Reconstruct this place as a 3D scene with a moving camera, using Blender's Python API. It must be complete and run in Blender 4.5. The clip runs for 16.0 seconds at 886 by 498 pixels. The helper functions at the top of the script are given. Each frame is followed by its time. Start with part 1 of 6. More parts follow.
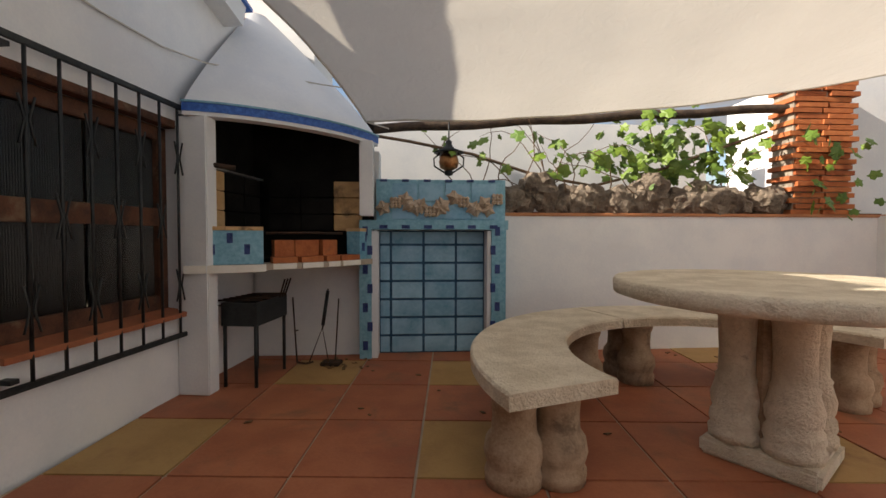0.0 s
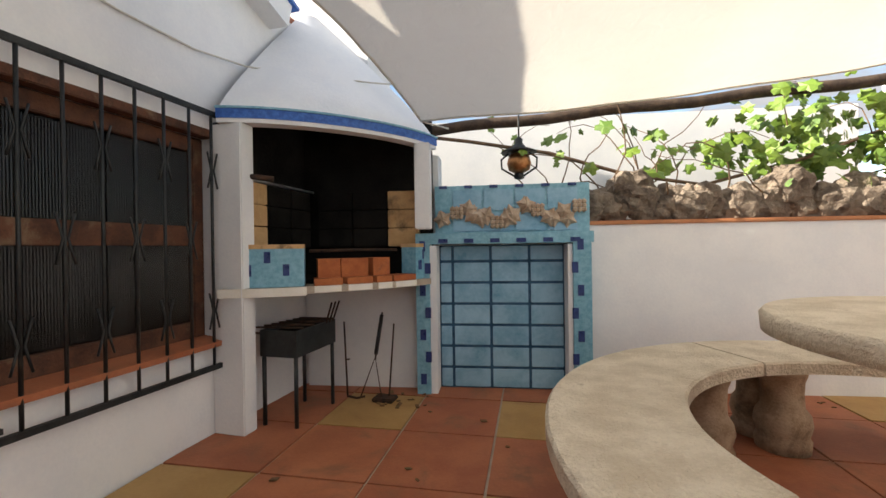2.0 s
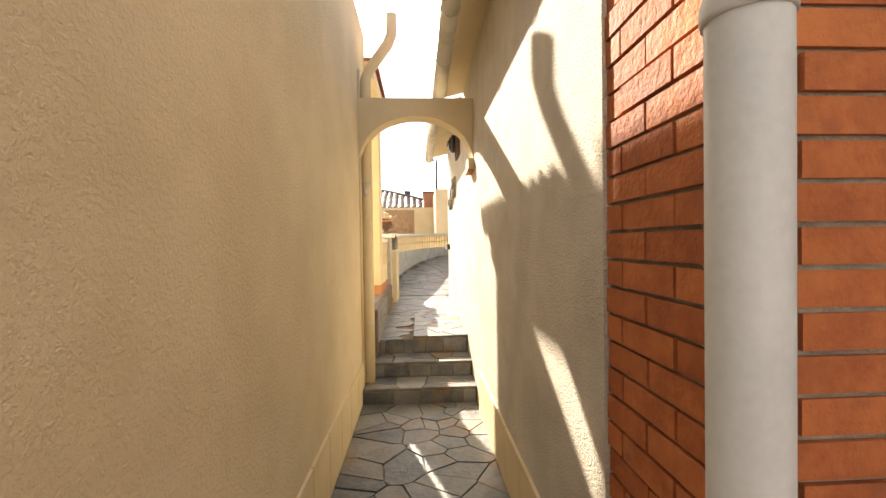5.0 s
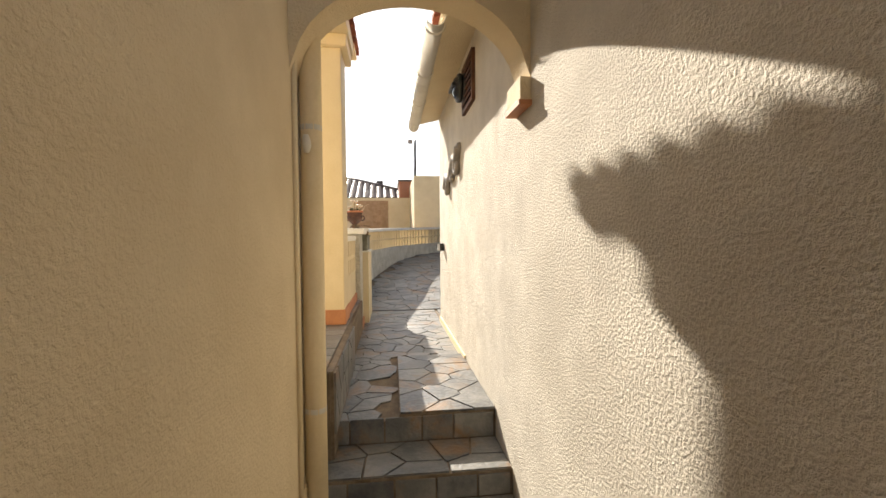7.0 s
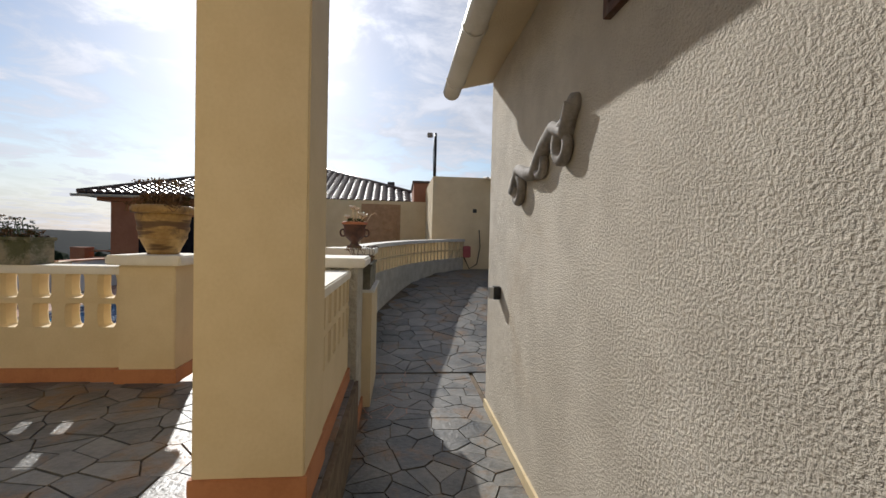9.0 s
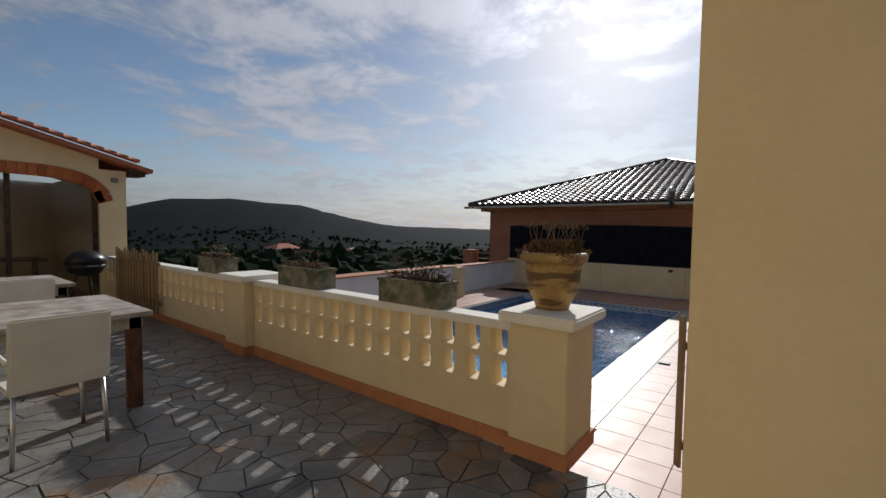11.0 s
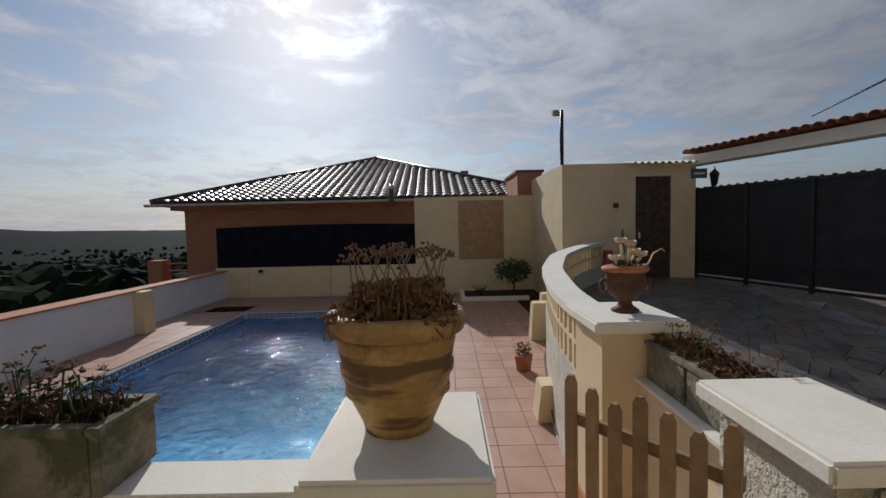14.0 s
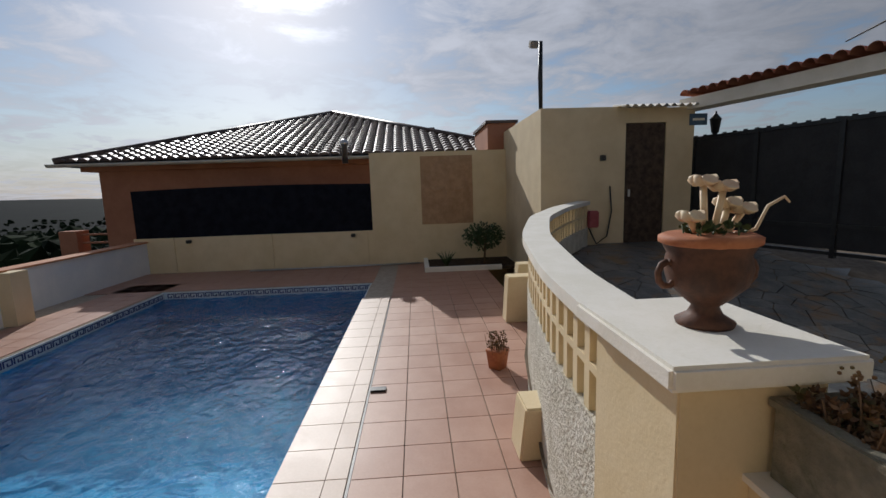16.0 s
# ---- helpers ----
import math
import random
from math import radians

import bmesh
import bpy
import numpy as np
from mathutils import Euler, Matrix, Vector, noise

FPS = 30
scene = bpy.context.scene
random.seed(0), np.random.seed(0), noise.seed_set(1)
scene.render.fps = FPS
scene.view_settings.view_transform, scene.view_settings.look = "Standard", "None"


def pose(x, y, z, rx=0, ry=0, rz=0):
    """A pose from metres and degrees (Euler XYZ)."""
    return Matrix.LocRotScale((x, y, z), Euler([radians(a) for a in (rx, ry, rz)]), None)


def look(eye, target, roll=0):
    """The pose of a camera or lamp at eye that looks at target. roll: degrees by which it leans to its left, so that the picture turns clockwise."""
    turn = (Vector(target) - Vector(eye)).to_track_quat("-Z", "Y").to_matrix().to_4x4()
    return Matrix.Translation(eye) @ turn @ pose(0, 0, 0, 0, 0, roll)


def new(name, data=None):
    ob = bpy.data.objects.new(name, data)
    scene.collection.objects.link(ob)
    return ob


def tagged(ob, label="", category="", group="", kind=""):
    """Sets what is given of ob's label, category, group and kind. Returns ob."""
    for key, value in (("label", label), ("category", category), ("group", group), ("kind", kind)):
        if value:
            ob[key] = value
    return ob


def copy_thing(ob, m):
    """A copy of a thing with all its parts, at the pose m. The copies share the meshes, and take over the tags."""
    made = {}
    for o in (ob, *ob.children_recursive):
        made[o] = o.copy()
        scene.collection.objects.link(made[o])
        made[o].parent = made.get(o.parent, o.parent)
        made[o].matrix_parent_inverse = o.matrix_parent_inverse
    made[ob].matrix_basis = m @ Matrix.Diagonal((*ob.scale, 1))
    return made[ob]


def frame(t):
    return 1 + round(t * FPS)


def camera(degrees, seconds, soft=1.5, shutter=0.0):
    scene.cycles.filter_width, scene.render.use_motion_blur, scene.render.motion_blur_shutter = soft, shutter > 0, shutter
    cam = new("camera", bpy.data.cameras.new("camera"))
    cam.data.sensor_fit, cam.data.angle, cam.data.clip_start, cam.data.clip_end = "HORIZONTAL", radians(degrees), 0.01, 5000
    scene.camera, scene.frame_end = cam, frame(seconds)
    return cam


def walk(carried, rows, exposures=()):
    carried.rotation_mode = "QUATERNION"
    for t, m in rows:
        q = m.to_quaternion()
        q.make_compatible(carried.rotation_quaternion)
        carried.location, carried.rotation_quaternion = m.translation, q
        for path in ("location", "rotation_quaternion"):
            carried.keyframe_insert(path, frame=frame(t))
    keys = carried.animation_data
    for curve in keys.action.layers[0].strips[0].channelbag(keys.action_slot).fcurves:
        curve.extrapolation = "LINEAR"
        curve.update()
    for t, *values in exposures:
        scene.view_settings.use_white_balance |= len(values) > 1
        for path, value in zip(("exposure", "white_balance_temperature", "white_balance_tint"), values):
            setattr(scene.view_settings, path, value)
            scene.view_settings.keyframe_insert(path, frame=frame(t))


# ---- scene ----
cam = camera(91.5, 16.0)
PATH = [
    (0, (-0.027, 0.03, 1.233), (-0.197, 2.022, 1.17), 0.1),
    (0.5, (-0.007, 0.098, 1.234), (-0.25, 2.082, 1.171), -0.5),
    (1, (0.002, 0.346, 1.236), (-0.237, 2.331, 1.182), -0.5),
    (1.5, (-0.039, 0.526, 1.23), (-0.308, 2.508, 1.204), -0.8),
    (2, (-0.008, 0.681, 1.263), (-0.534, 2.61, 1.256), -0.8),
    (2.5, (0.024, 0.83, 1.34), (-1.095, 2.488, 1.375), 0.0),
    (3, (-0.026, 0.811, 1.397), (-1.632, 2.002, 1.439), 0.4),
    (3.2, (-0.038, 0.753, 1.417), (-1.782, 1.73, 1.454), 0.3),
    (3.5, (-0.094, 0.676, 1.357), (-1.996, 1.294, 1.396), 0.3),
    (4, (-0.265, 0.471, 1.252), (-2.249, 0.719, 1.246), 0.3),
    (4.5, (-0.564, 0.203, 1.186), (-2.561, 0.317, 1.164), -0.3),
    (5, (-1.051, 0.003, 1.15), (-3.048, 0.109, 1.12), -0.8),
    (5.2, (-1.251, -0.047, 1.145), (-3.248, 0.069, 1.12), -0.8),
    (7.3, (-3.678, -0.14, 1.221), (-5.663, 0.103, 1.158), -0.5),
    (7.5, (-3.927, -0.128, 1.21), (-5.912, 0.109, 1.144), -0.5),
    (8, (-4.583, -0.081, 1.253), (-6.57, 0.136, 1.186), 0.9),
    (8.5, (-5.302, -0.134, 1.236), (-7.291, 0.063, 1.179), 1.0),
    (9, (-5.696, -0.228, 1.473), (-7.685, -0.029, 1.43), 1.3),
    (9.5, (-5.985, -0.348, 1.57), (-7.966, -0.623, 1.53), 1.6),
    (10, (-6.188, -0.503, 1.614), (-8.001, -1.343, 1.539), 1.6),
    (10.2, (-6.271, -0.578, 1.644), (-7.984, -1.606, 1.558), 1.2),
    (12.3, (-6.808, -1.488, 2.039), (-8.342, -2.767, 1.944), 0.8),
    (12.5, (-6.85, -1.6, 2.04), (-8.464, -2.779, 1.952), 0.6),
    (13, (-7.047, -1.781, 2.007), (-8.84, -2.665, 1.919), 0.3),
    (13.5, (-7.399, -1.892, 1.979), (-9.34, -2.363, 1.878), -1.9),
    (14, (-7.874, -1.872, 1.939), (-9.871, -1.884, 1.825), -1.3),
    (14.5, (-8.298, -1.742, 1.936), (-10.285, -1.555, 1.802), -2.0),
    (15, (-8.667, -1.647, 1.933), (-10.647, -1.5, 1.691), -1.8),
    (15.5, (-9.081, -1.633, 1.911), (-11.059, -1.472, 1.66), -1.8),
    (16, (-9.334, -1.636, 1.816), (-11.31, -1.52, 1.536), -1.9),
]
EXPOSURES = [(0.0, 0.88, 7250, 12), (1.0, 1.3, 7250, 11), (2.0, 1.6, 7100, 10), (2.5, 1.75, 6950, 10), (3.5, 1.98, 7400, 10), (4.5, 2.02, 7600, 10), (5.0, 1.98, 7600, 10),
             (7.5, 0.98, 6600, 10), (8.0, 0.68, 6350, 10), (8.5, 0.28, 6200, 10), (9.0, -0.12, 6150, 10), (10.0, -0.5, 6100, 10), (12.5, -0.6, 6050, 10), (14.0, -0.7, 6050, 10), (16.0, -0.62, 6050, 10)]
walk(cam, [(t, look(e, g, r)) for t, e, g, r in PATH], EXPOSURES)

# ---- sky, sun ----
SUN_YAW, SUN_UP = 107.5, 28.0
sun_dir = Vector((-math.sin(radians(SUN_YAW)) * math.cos(radians(SUN_UP)), math.cos(radians(SUN_YAW)) * math.cos(radians(SUN_UP)), math.sin(radians(SUN_UP))))
sun = new("sun", bpy.data.lights.new("sun", "SUN"))
sun.data.energy, sun.data.angle, sun.data.color = 4.8, radians(0.6), (1.0, 0.945, 0.86)
sun.matrix_basis = look(sun_dir * 50, (0, 0, 0))


def node(tree, kind, links=None, **values):
    n = tree.nodes.new(kind)
    for k, v in values.items():
        if k in n.inputs:
            n.inputs[k].default_value = v
    for k, v in (links or {}).items():
        tree.links.new(v, n.inputs[k])
    return n


def math_node(tree, op, a, b=None, clamp=False):
    n = tree.nodes.new("ShaderNodeMath")
    n.operation, n.use_clamp = op, clamp
    for i, v in enumerate((a, b)):
        if v is None:
            continue
        if isinstance(v, (int, float)):
            n.inputs[i].default_value = v
        else:
            tree.links.new(v, n.inputs[i])
    return n.outputs[0]


def mix_node(tree, fac, a, b):
    n = tree.nodes.new("ShaderNodeMix")
    n.data_type = "RGBA"
    for i, v in ((0, fac), (6, a), (7, b)):
        if isinstance(v, (int, float)):
            n.inputs[i].default_value = v
        elif isinstance(v, tuple):
            n.inputs[i].default_value = (*v, 1)
        else:
            tree.links.new(v, n.inputs[i])
    return n.outputs[2]


def ramp_node(tree, fac, lo, hi):
    n = tree.nodes.new("ShaderNodeMapRange")
    n.inputs[1].default_value, n.inputs[2].default_value = lo, hi
    n.interpolation_type = "SMOOTHSTEP"
    tree.links.new(fac, n.inputs[0])
    return n.outputs[0]


world = bpy.data.worlds.new("World")
world.use_nodes = True
scene.world = world
wt = world.node_tree
back = wt.nodes["Background"]
sky = wt.nodes.new("ShaderNodeTexSky")
sky.sky_type, sky.sun_disc = "NISHITA", False
sky.sun_elevation, sky.sun_rotation = radians(SUN_UP), radians(-SUN_YAW)
sky.air_density, sky.dust_density, sky.ozone_density = 1.0, 0.6, 1.6
coord = wt.nodes.new("ShaderNodeTexCoord")
sep = node(wt, "ShaderNodeSeparateXYZ", {"Vector": coord.outputs["Generated"]})
high = math_node(wt, "ADD", math_node(wt, "MAXIMUM", sep.outputs[2], 0.0), 0.11)
flat = node(wt, "ShaderNodeCombineXYZ", {"X": math_node(wt, "DIVIDE", sep.outputs[0], high), "Y": math_node(wt, "DIVIDE", sep.outputs[1], high)})
bank = node(wt, "ShaderNodeTexNoise", {"Vector": flat.outputs[0]}, Scale=0.42, Detail=4.0, Roughness=0.5)
wisp = node(wt, "ShaderNodeTexNoise", {"Vector": flat.outputs[0]}, Scale=2.6, Detail=7.0, Roughness=0.62, Distortion=0.35)
amount = math_node(wt, "ADD", math_node(wt, "MULTIPLY", bank.outputs[0], 0.52), math_node(wt, "MULTIPLY", wisp.outputs[0], 0.48))
cover = math_node(wt, "MAXIMUM", ramp_node(wt, amount, 0.43, 0.56), math_node(wt, "SUBTRACT", 0.9, ramp_node(wt, sep.outputs[2], 0.0, 0.2)))
near = node(wt, "ShaderNodeVectorMath", {0: coord.outputs["Generated"]})
near.operation = "DOT_PRODUCT"
near.inputs[1].default_value = sun_dir
toward = math_node(wt, "MAXIMUM", near.outputs["Value"], 0.0)
glow = math_node(wt, "ADD", math_node(wt, "MULTIPLY", math_node(wt, "POWER", toward, 2.0), 6.5), math_node(wt, "MULTIPLY", math_node(wt, "POWER", toward, 70.0), 22.0))
shade = math_node(wt, "ADD", math_node(wt, "MULTIPLY", ramp_node(wt, wisp.outputs[0], 0.3, 0.7), 0.36), 0.84)
bright = math_node(wt, "MULTIPLY", math_node(wt, "ADD", glow, 2.0), shade)
cloud = node(wt, "ShaderNodeCombineColor", {"Red": bright, "Green": math_node(wt, "MULTIPLY", bright, 1.0), "Blue": math_node(wt, "MULTIPLY", bright, 1.06)})
clouded = mix_node(wt, math_node(wt, "MULTIPLY", cover, 0.9), sky.outputs[0], cloud.outputs[0])
wt.links.new(clouded, back.inputs[0])
back.inputs[1].default_value = 0.10


# ---- materials ----
def surface(name, a, b, scale=6.0, rough=0.8, bump=0.2, grain=60.0, metal=0.0, vary=0.0, stain=None, relief=0.004, transmission=0.0, ior=1.45, bump_kind="noise", stain_scale=0.9, stain_at=(0.55, 0.72)):
    """Two tones mixed by broad noise, fine grain in colour and relief, and an optional stain."""
    m = bpy.data.materials.new(name)
    m.use_nodes = True
    t = m.node_tree
    p = t.nodes["Principled BSDF"]
    c = t.nodes.new("ShaderNodeTexCoord").outputs["Object"]
    info = t.nodes.new("ShaderNodeObjectInfo")
    broad = node(t, "ShaderNodeTexNoise", {"Vector": c}, Scale=scale, Detail=5.0, Roughness=0.6)
    fine = node(t, "ShaderNodeTexNoise", {"Vector": c}, Scale=grain, Detail=4.0, Roughness=0.6)
    f = ramp_node(t, math_node(t, "ADD", math_node(t, "MULTIPLY", broad.outputs[0], 0.75), math_node(t, "MULTIPLY", fine.outputs[0], 0.25)), 0.35, 0.65)
    if vary:
        f = math_node(t, "ADD", math_node(t, "MULTIPLY", f, 1 - vary), math_node(t, "MULTIPLY", info.outputs["Random"], vary), True)
    col = mix_node(t, f, a, b)
    if stain:
        spots = node(t, "ShaderNodeTexNoise", {"Vector": c}, Scale=stain_scale, Detail=8.0, Roughness=0.68, Distortion=0.4)
        col = mix_node(t, math_node(t, "MULTIPLY", ramp_node(t, spots.outputs[0], *stain_at), 0.8), col, stain)
    t.links.new(col, p.inputs["Base Color"])
    p.inputs["Metallic"].default_value = metal
    p.inputs["Transmission Weight"].default_value = transmission
    p.inputs["IOR"].default_value = ior
    t.links.new(math_node(t, "ADD", math_node(t, "MULTIPLY", broad.outputs[0], 0.2), rough - 0.1, True), p.inputs["Roughness"])
    if bump:
        h = fine.outputs[0]
        if bump_kind == "voronoi":
            h = node(t, "ShaderNodeTexVoronoi", {"Vector": c}, Scale=grain).outputs["Distance"]
        if bump_kind == "cast":
            coarse = node(t, "ShaderNodeTexNoise", {"Vector": c}, Scale=grain * 0.55, Detail=3.0, Roughness=0.6, Distortion=0.2)
            lump = ramp_node(t, coarse.outputs[0], 0.34, 0.7)
            speck = node(t, "ShaderNodeTexNoise", {"Vector": c}, Scale=grain * 2.6, Detail=3.0, Roughness=0.7)
            h = math_node(t, "ADD", lump, math_node(t, "MULTIPLY", speck.outputs[0], 0.55))
        if bump_kind == "wave":
            w = node(t, "ShaderNodeTexWave", {"Vector": c}, Scale=grain)
            w.bands_direction = "Y"
            h = w.outputs["Fac"]
        bn = node(t, "ShaderNodeBump", {"Height": h}, Strength=bump, Distance=relief)
        t.links.new(bn.outputs[0], p.inputs["Normal"])
    return m


M = {
    "white": surface("white_plaster", (0.74, 0.75, 0.76), (0.82, 0.82, 0.81), 2.5, 0.85, 0.5, 45, stain=(0.62, 0.6, 0.56), stain_at=(0.62, 0.85)),
    "cream": surface("cream_render", (0.66, 0.53, 0.33), (0.74, 0.61, 0.40), 2.0, 0.85, 0.7, 150, relief=0.004, bump_kind="cast", stain=(0.5, 0.39, 0.24), stain_at=(0.63, 0.85)),
    "rough": surface("rough_render", (0.60, 0.54, 0.445), (0.72, 0.655, 0.55), 3.0, 0.9, 1.0, 150, relief=0.0055, bump_kind="cast", stain=(0.5, 0.38, 0.24), stain_at=(0.6, 0.8)),
    "yellow": surface("yellow_paint", (0.68, 0.55, 0.33), (0.75, 0.62, 0.40), 2.2, 0.75, 0.35, 60, stain=(0.6, 0.45, 0.26), stain_at=(0.66, 0.85)),
    "cap": surface("white_coping", (0.76, 0.72, 0.62), (0.84, 0.8, 0.72), 4, 0.8, 0.5, 70),
    "pebble": surface("pebbledash", (0.62, 0.58, 0.47), (0.8, 0.76, 0.66), 6, 0.9, 1.0, 70, relief=0.014, bump_kind="cast"),
    "terracotta": surface("terracotta_tile", (0.30, 0.085, 0.038), (0.46, 0.17, 0.08), 3.0, 0.6, 0.4, 50, vary=0.4, stain=(0.20, 0.10, 0.055), stain_scale=2.2, stain_at=(0.5, 0.72)),
    "ochre": surface("ochre_tile", (0.36, 0.20, 0.065), (0.47, 0.29, 0.11), 3.0, 0.6, 0.4, 50, vary=0.3, stain=(0.27, 0.12, 0.05), stain_scale=2.2, stain_at=(0.5, 0.72)),
    "grout": surface("grey_grout", (0.36, 0.30, 0.23), (0.45, 0.38, 0.3), 10, 0.95, 0.5, 90),
    "skirt": surface("red_skirting", (0.40, 0.16, 0.07), (0.54, 0.24, 0.11), 5, 0.7, 0.3, 60, vary=0.3),
    "deck": surface("deck_tile", (0.38, 0.20, 0.135), (0.50, 0.31, 0.23), 3.0, 0.5, 0.15, 60, vary=0.5),
    "coping": surface("pale_coping_tile", (0.52, 0.39, 0.30), (0.64, 0.51, 0.42), 3.0, 0.5, 0.15, 60, vary=0.4),
    "brick": surface("red_brick", (0.30, 0.075, 0.025), (0.54, 0.18, 0.06), 9, 0.85, 0.9, 45, vary=0.55, relief=0.008, stain=(0.2, 0.08, 0.05), stain_scale=7, stain_at=(0.58, 0.75)),
    "mortar": surface("mortar", (0.24, 0.20, 0.16), (0.36, 0.31, 0.25), 12, 0.95, 0.8, 80, relief=0.01),
    "firebrick": surface("fire_brick", (0.50, 0.30, 0.13), (0.66, 0.43, 0.22), 7, 0.9, 0.6, 60, vary=0.3, stain=(0.05, 0.04, 0.03), stain_scale=2.2, stain_at=(0.56, 0.7)),
    "soot": surface("sooted_wall", (0.006, 0.0055, 0.005), (0.02, 0.018, 0.016), 2.0, 0.95, 0.6, 60, stain=(0.07, 0.06, 0.05), stain_scale=1.3, stain_at=(0.66, 0.85)),
    "mosaic": surface("blue_mosaic", (0.10, 0.29, 0.40), (0.26, 0.50, 0.60), 25, 0.35, 0.2, 90, vary=0.4),
    "navy": surface("navy_mosaic", (0.012, 0.03, 0.12), (0.03, 0.06, 0.2), 20, 0.3, 0.1, 90),
    "glassblue": surface("painted_glass_tile", (0.15, 0.34, 0.48), (0.32, 0.53, 0.66), 4, 0.3, 0.25, 30, vary=0.3),
    "bluegrout": surface("dark_blue_joint", (0.02, 0.07, 0.13), (0.05, 0.13, 0.22), 10, 0.8, 0.4, 80),
    "bluetrim": surface("cobalt_tile", (0.02, 0.09, 0.36), (0.05, 0.17, 0.55), 30, 0.35, 0.2, 90),
    "clay": surface("clay_relief", (0.34, 0.24, 0.16), (0.52, 0.41, 0.31), 14, 0.9, 0.7, 60),
    "stone": surface("cast_stone", (0.56, 0.47, 0.345), (0.74, 0.65, 0.51), 5, 0.85, 1.0, 90, relief=0.006, bump_kind="cast", stain=(0.36, 0.28, 0.2), stain_scale=5, stain_at=(0.58, 0.75)),
    # legs and table core: darker, browner than the cast stone above, with dark blotches
    "brownstone": surface("brown_cast_stone", (0.26, 0.17, 0.10), (0.48, 0.36, 0.25), 4, 0.9, 0.8, 70, stain=(0.12, 0.08, 0.05), stain_scale=3, stain_at=(0.52, 0.7)),
    "rock": surface("field_rock", (0.09, 0.065, 0.05), (0.29, 0.235, 0.18), 7, 0.95, 1.0, 30, relief=0.03, vary=0.25),
    "slate": surface("slate_flag", (0.06, 0.066, 0.072), (0.27, 0.26, 0.235), 4.0, 0.42, 0.7, 28, vary=0.5, relief=0.01, stain=(0.24, 0.14, 0.065), stain_scale=2.6, stain_at=(0.5, 0.66)),
    "joint": surface("flag_mortar", (0.12, 0.09, 0.06), (0.22, 0.17, 0.12), 10, 0.95, 0.8, 60),
    "iron": surface("black_iron", (0.018, 0.02, 0.02), (0.04, 0.042, 0.042), 12, 0.5, 0.3, 90, metal=0.4),
    "rust": surface("rusty_iron", (0.025, 0.018, 0.014), (0.09, 0.045, 0.025), 14, 0.8, 0.6, 90, metal=0.3),
    "wood": surface("brown_wood", (0.055, 0.022, 0.012), (0.14, 0.055, 0.028), 8, 0.75, 0.6, 80, stain=(0.22, 0.15, 0.09), stain_scale=5, stain_at=(0.54, 0.7)),
    "greywood": surface("weathered_wood", (0.24, 0.20, 0.16), (0.46, 0.41, 0.35), 6, 0.8, 0.6, 70, stain=(0.14, 0.10, 0.07), stain_scale=5, stain_at=(0.55, 0.72)),
    "picket": surface("picket_wood", (0.20, 0.12, 0.06), (0.38, 0.26, 0.14), 9, 0.8, 0.6, 60, vary=0.5),
    "darkwood": surface("dark_beam", (0.035, 0.022, 0.015), (0.09, 0.06, 0.04), 9, 0.85, 0.7, 50),
    "pvc": surface("grey_pvc", (0.52, 0.53, 0.53), (0.62, 0.63, 0.62), 3, 0.45, 0.05, 60, stain=(0.42, 0.4, 0.36), stain_scale=3, stain_at=(0.62, 0.75)),
    "gutter": surface("beige_gutter", (0.56, 0.52, 0.44), (0.66, 0.62, 0.54), 3, 0.5, 0.1, 60, stain=(0.4, 0.35, 0.28), stain_at=(0.58, 0.75)),
    "copper": surface("aged_copper", (0.30, 0.13, 0.05), (0.5, 0.24, 0.1), 14, 0.4, 0.2, 60, metal=0.9),
    "leaf": surface("vine_leaf", (0.06, 0.13, 0.02), (0.17, 0.26, 0.03), 6, 0.5, 0.2, 60, vary=0.7, stain=(0.34, 0.20, 0.03), stain_scale=3, stain_at=(0.62, 0.75)),
    "stem": surface("vine_stem", (0.10, 0.06, 0.035), (0.2, 0.13, 0.08), 12, 0.9, 0.6, 60),
    "dry": surface("dried_succulent", (0.10, 0.05, 0.025), (0.26, 0.15, 0.07), 18, 0.8, 0.4, 60, vary=0.3, stain=(0.07, 0.09, 0.025), stain_scale=9, stain_at=(0.5, 0.65)),
    "green": surface("shrub_leaf", (0.03, 0.055, 0.02), (0.07, 0.11, 0.04), 12, 0.6, 0.3, 60, vary=0.3),
    "potclay": surface("glazed_clay_pot", (0.32, 0.19, 0.06), (0.50, 0.33, 0.12), 5, 0.6, 0.5, 40, stain=(0.12, 0.075, 0.04), stain_scale=4.5, stain_at=(0.5, 0.64)),
    "redpot": surface("red_clay_pot", (0.36, 0.12, 0.05), (0.5, 0.2, 0.09), 8, 0.75, 0.4, 50),
    "urnclay": surface("brown_clay_urn", (0.055, 0.024, 0.014), (0.13, 0.055, 0.03), 9, 0.65, 0.6, 40),
    "moss": surface("mossy_planter", (0.15, 0.14, 0.10), (0.30, 0.27, 0.20), 5, 0.9, 0.9, 35, relief=0.012, stain=(0.06, 0.075, 0.03), stain_scale=4, stain_at=(0.48, 0.62)),
    "soil": surface("soil", (0.04, 0.028, 0.02), (0.09, 0.065, 0.045), 12, 0.95, 1.0, 60),
    "salmon": surface("salmon_render", (0.36, 0.155, 0.09), (0.43, 0.2, 0.12), 2, 0.9, 0.4, 50),
    "rooftile": surface("brown_roof_tile", (0.05, 0.032, 0.027), (0.13, 0.09, 0.075), 4, 0.42, 0.4, 40),
    "redtile": surface("red_roof_tile", (0.34, 0.10, 0.05), (0.50, 0.20, 0.11), 6, 0.75, 0.5, 50, vary=0.4),
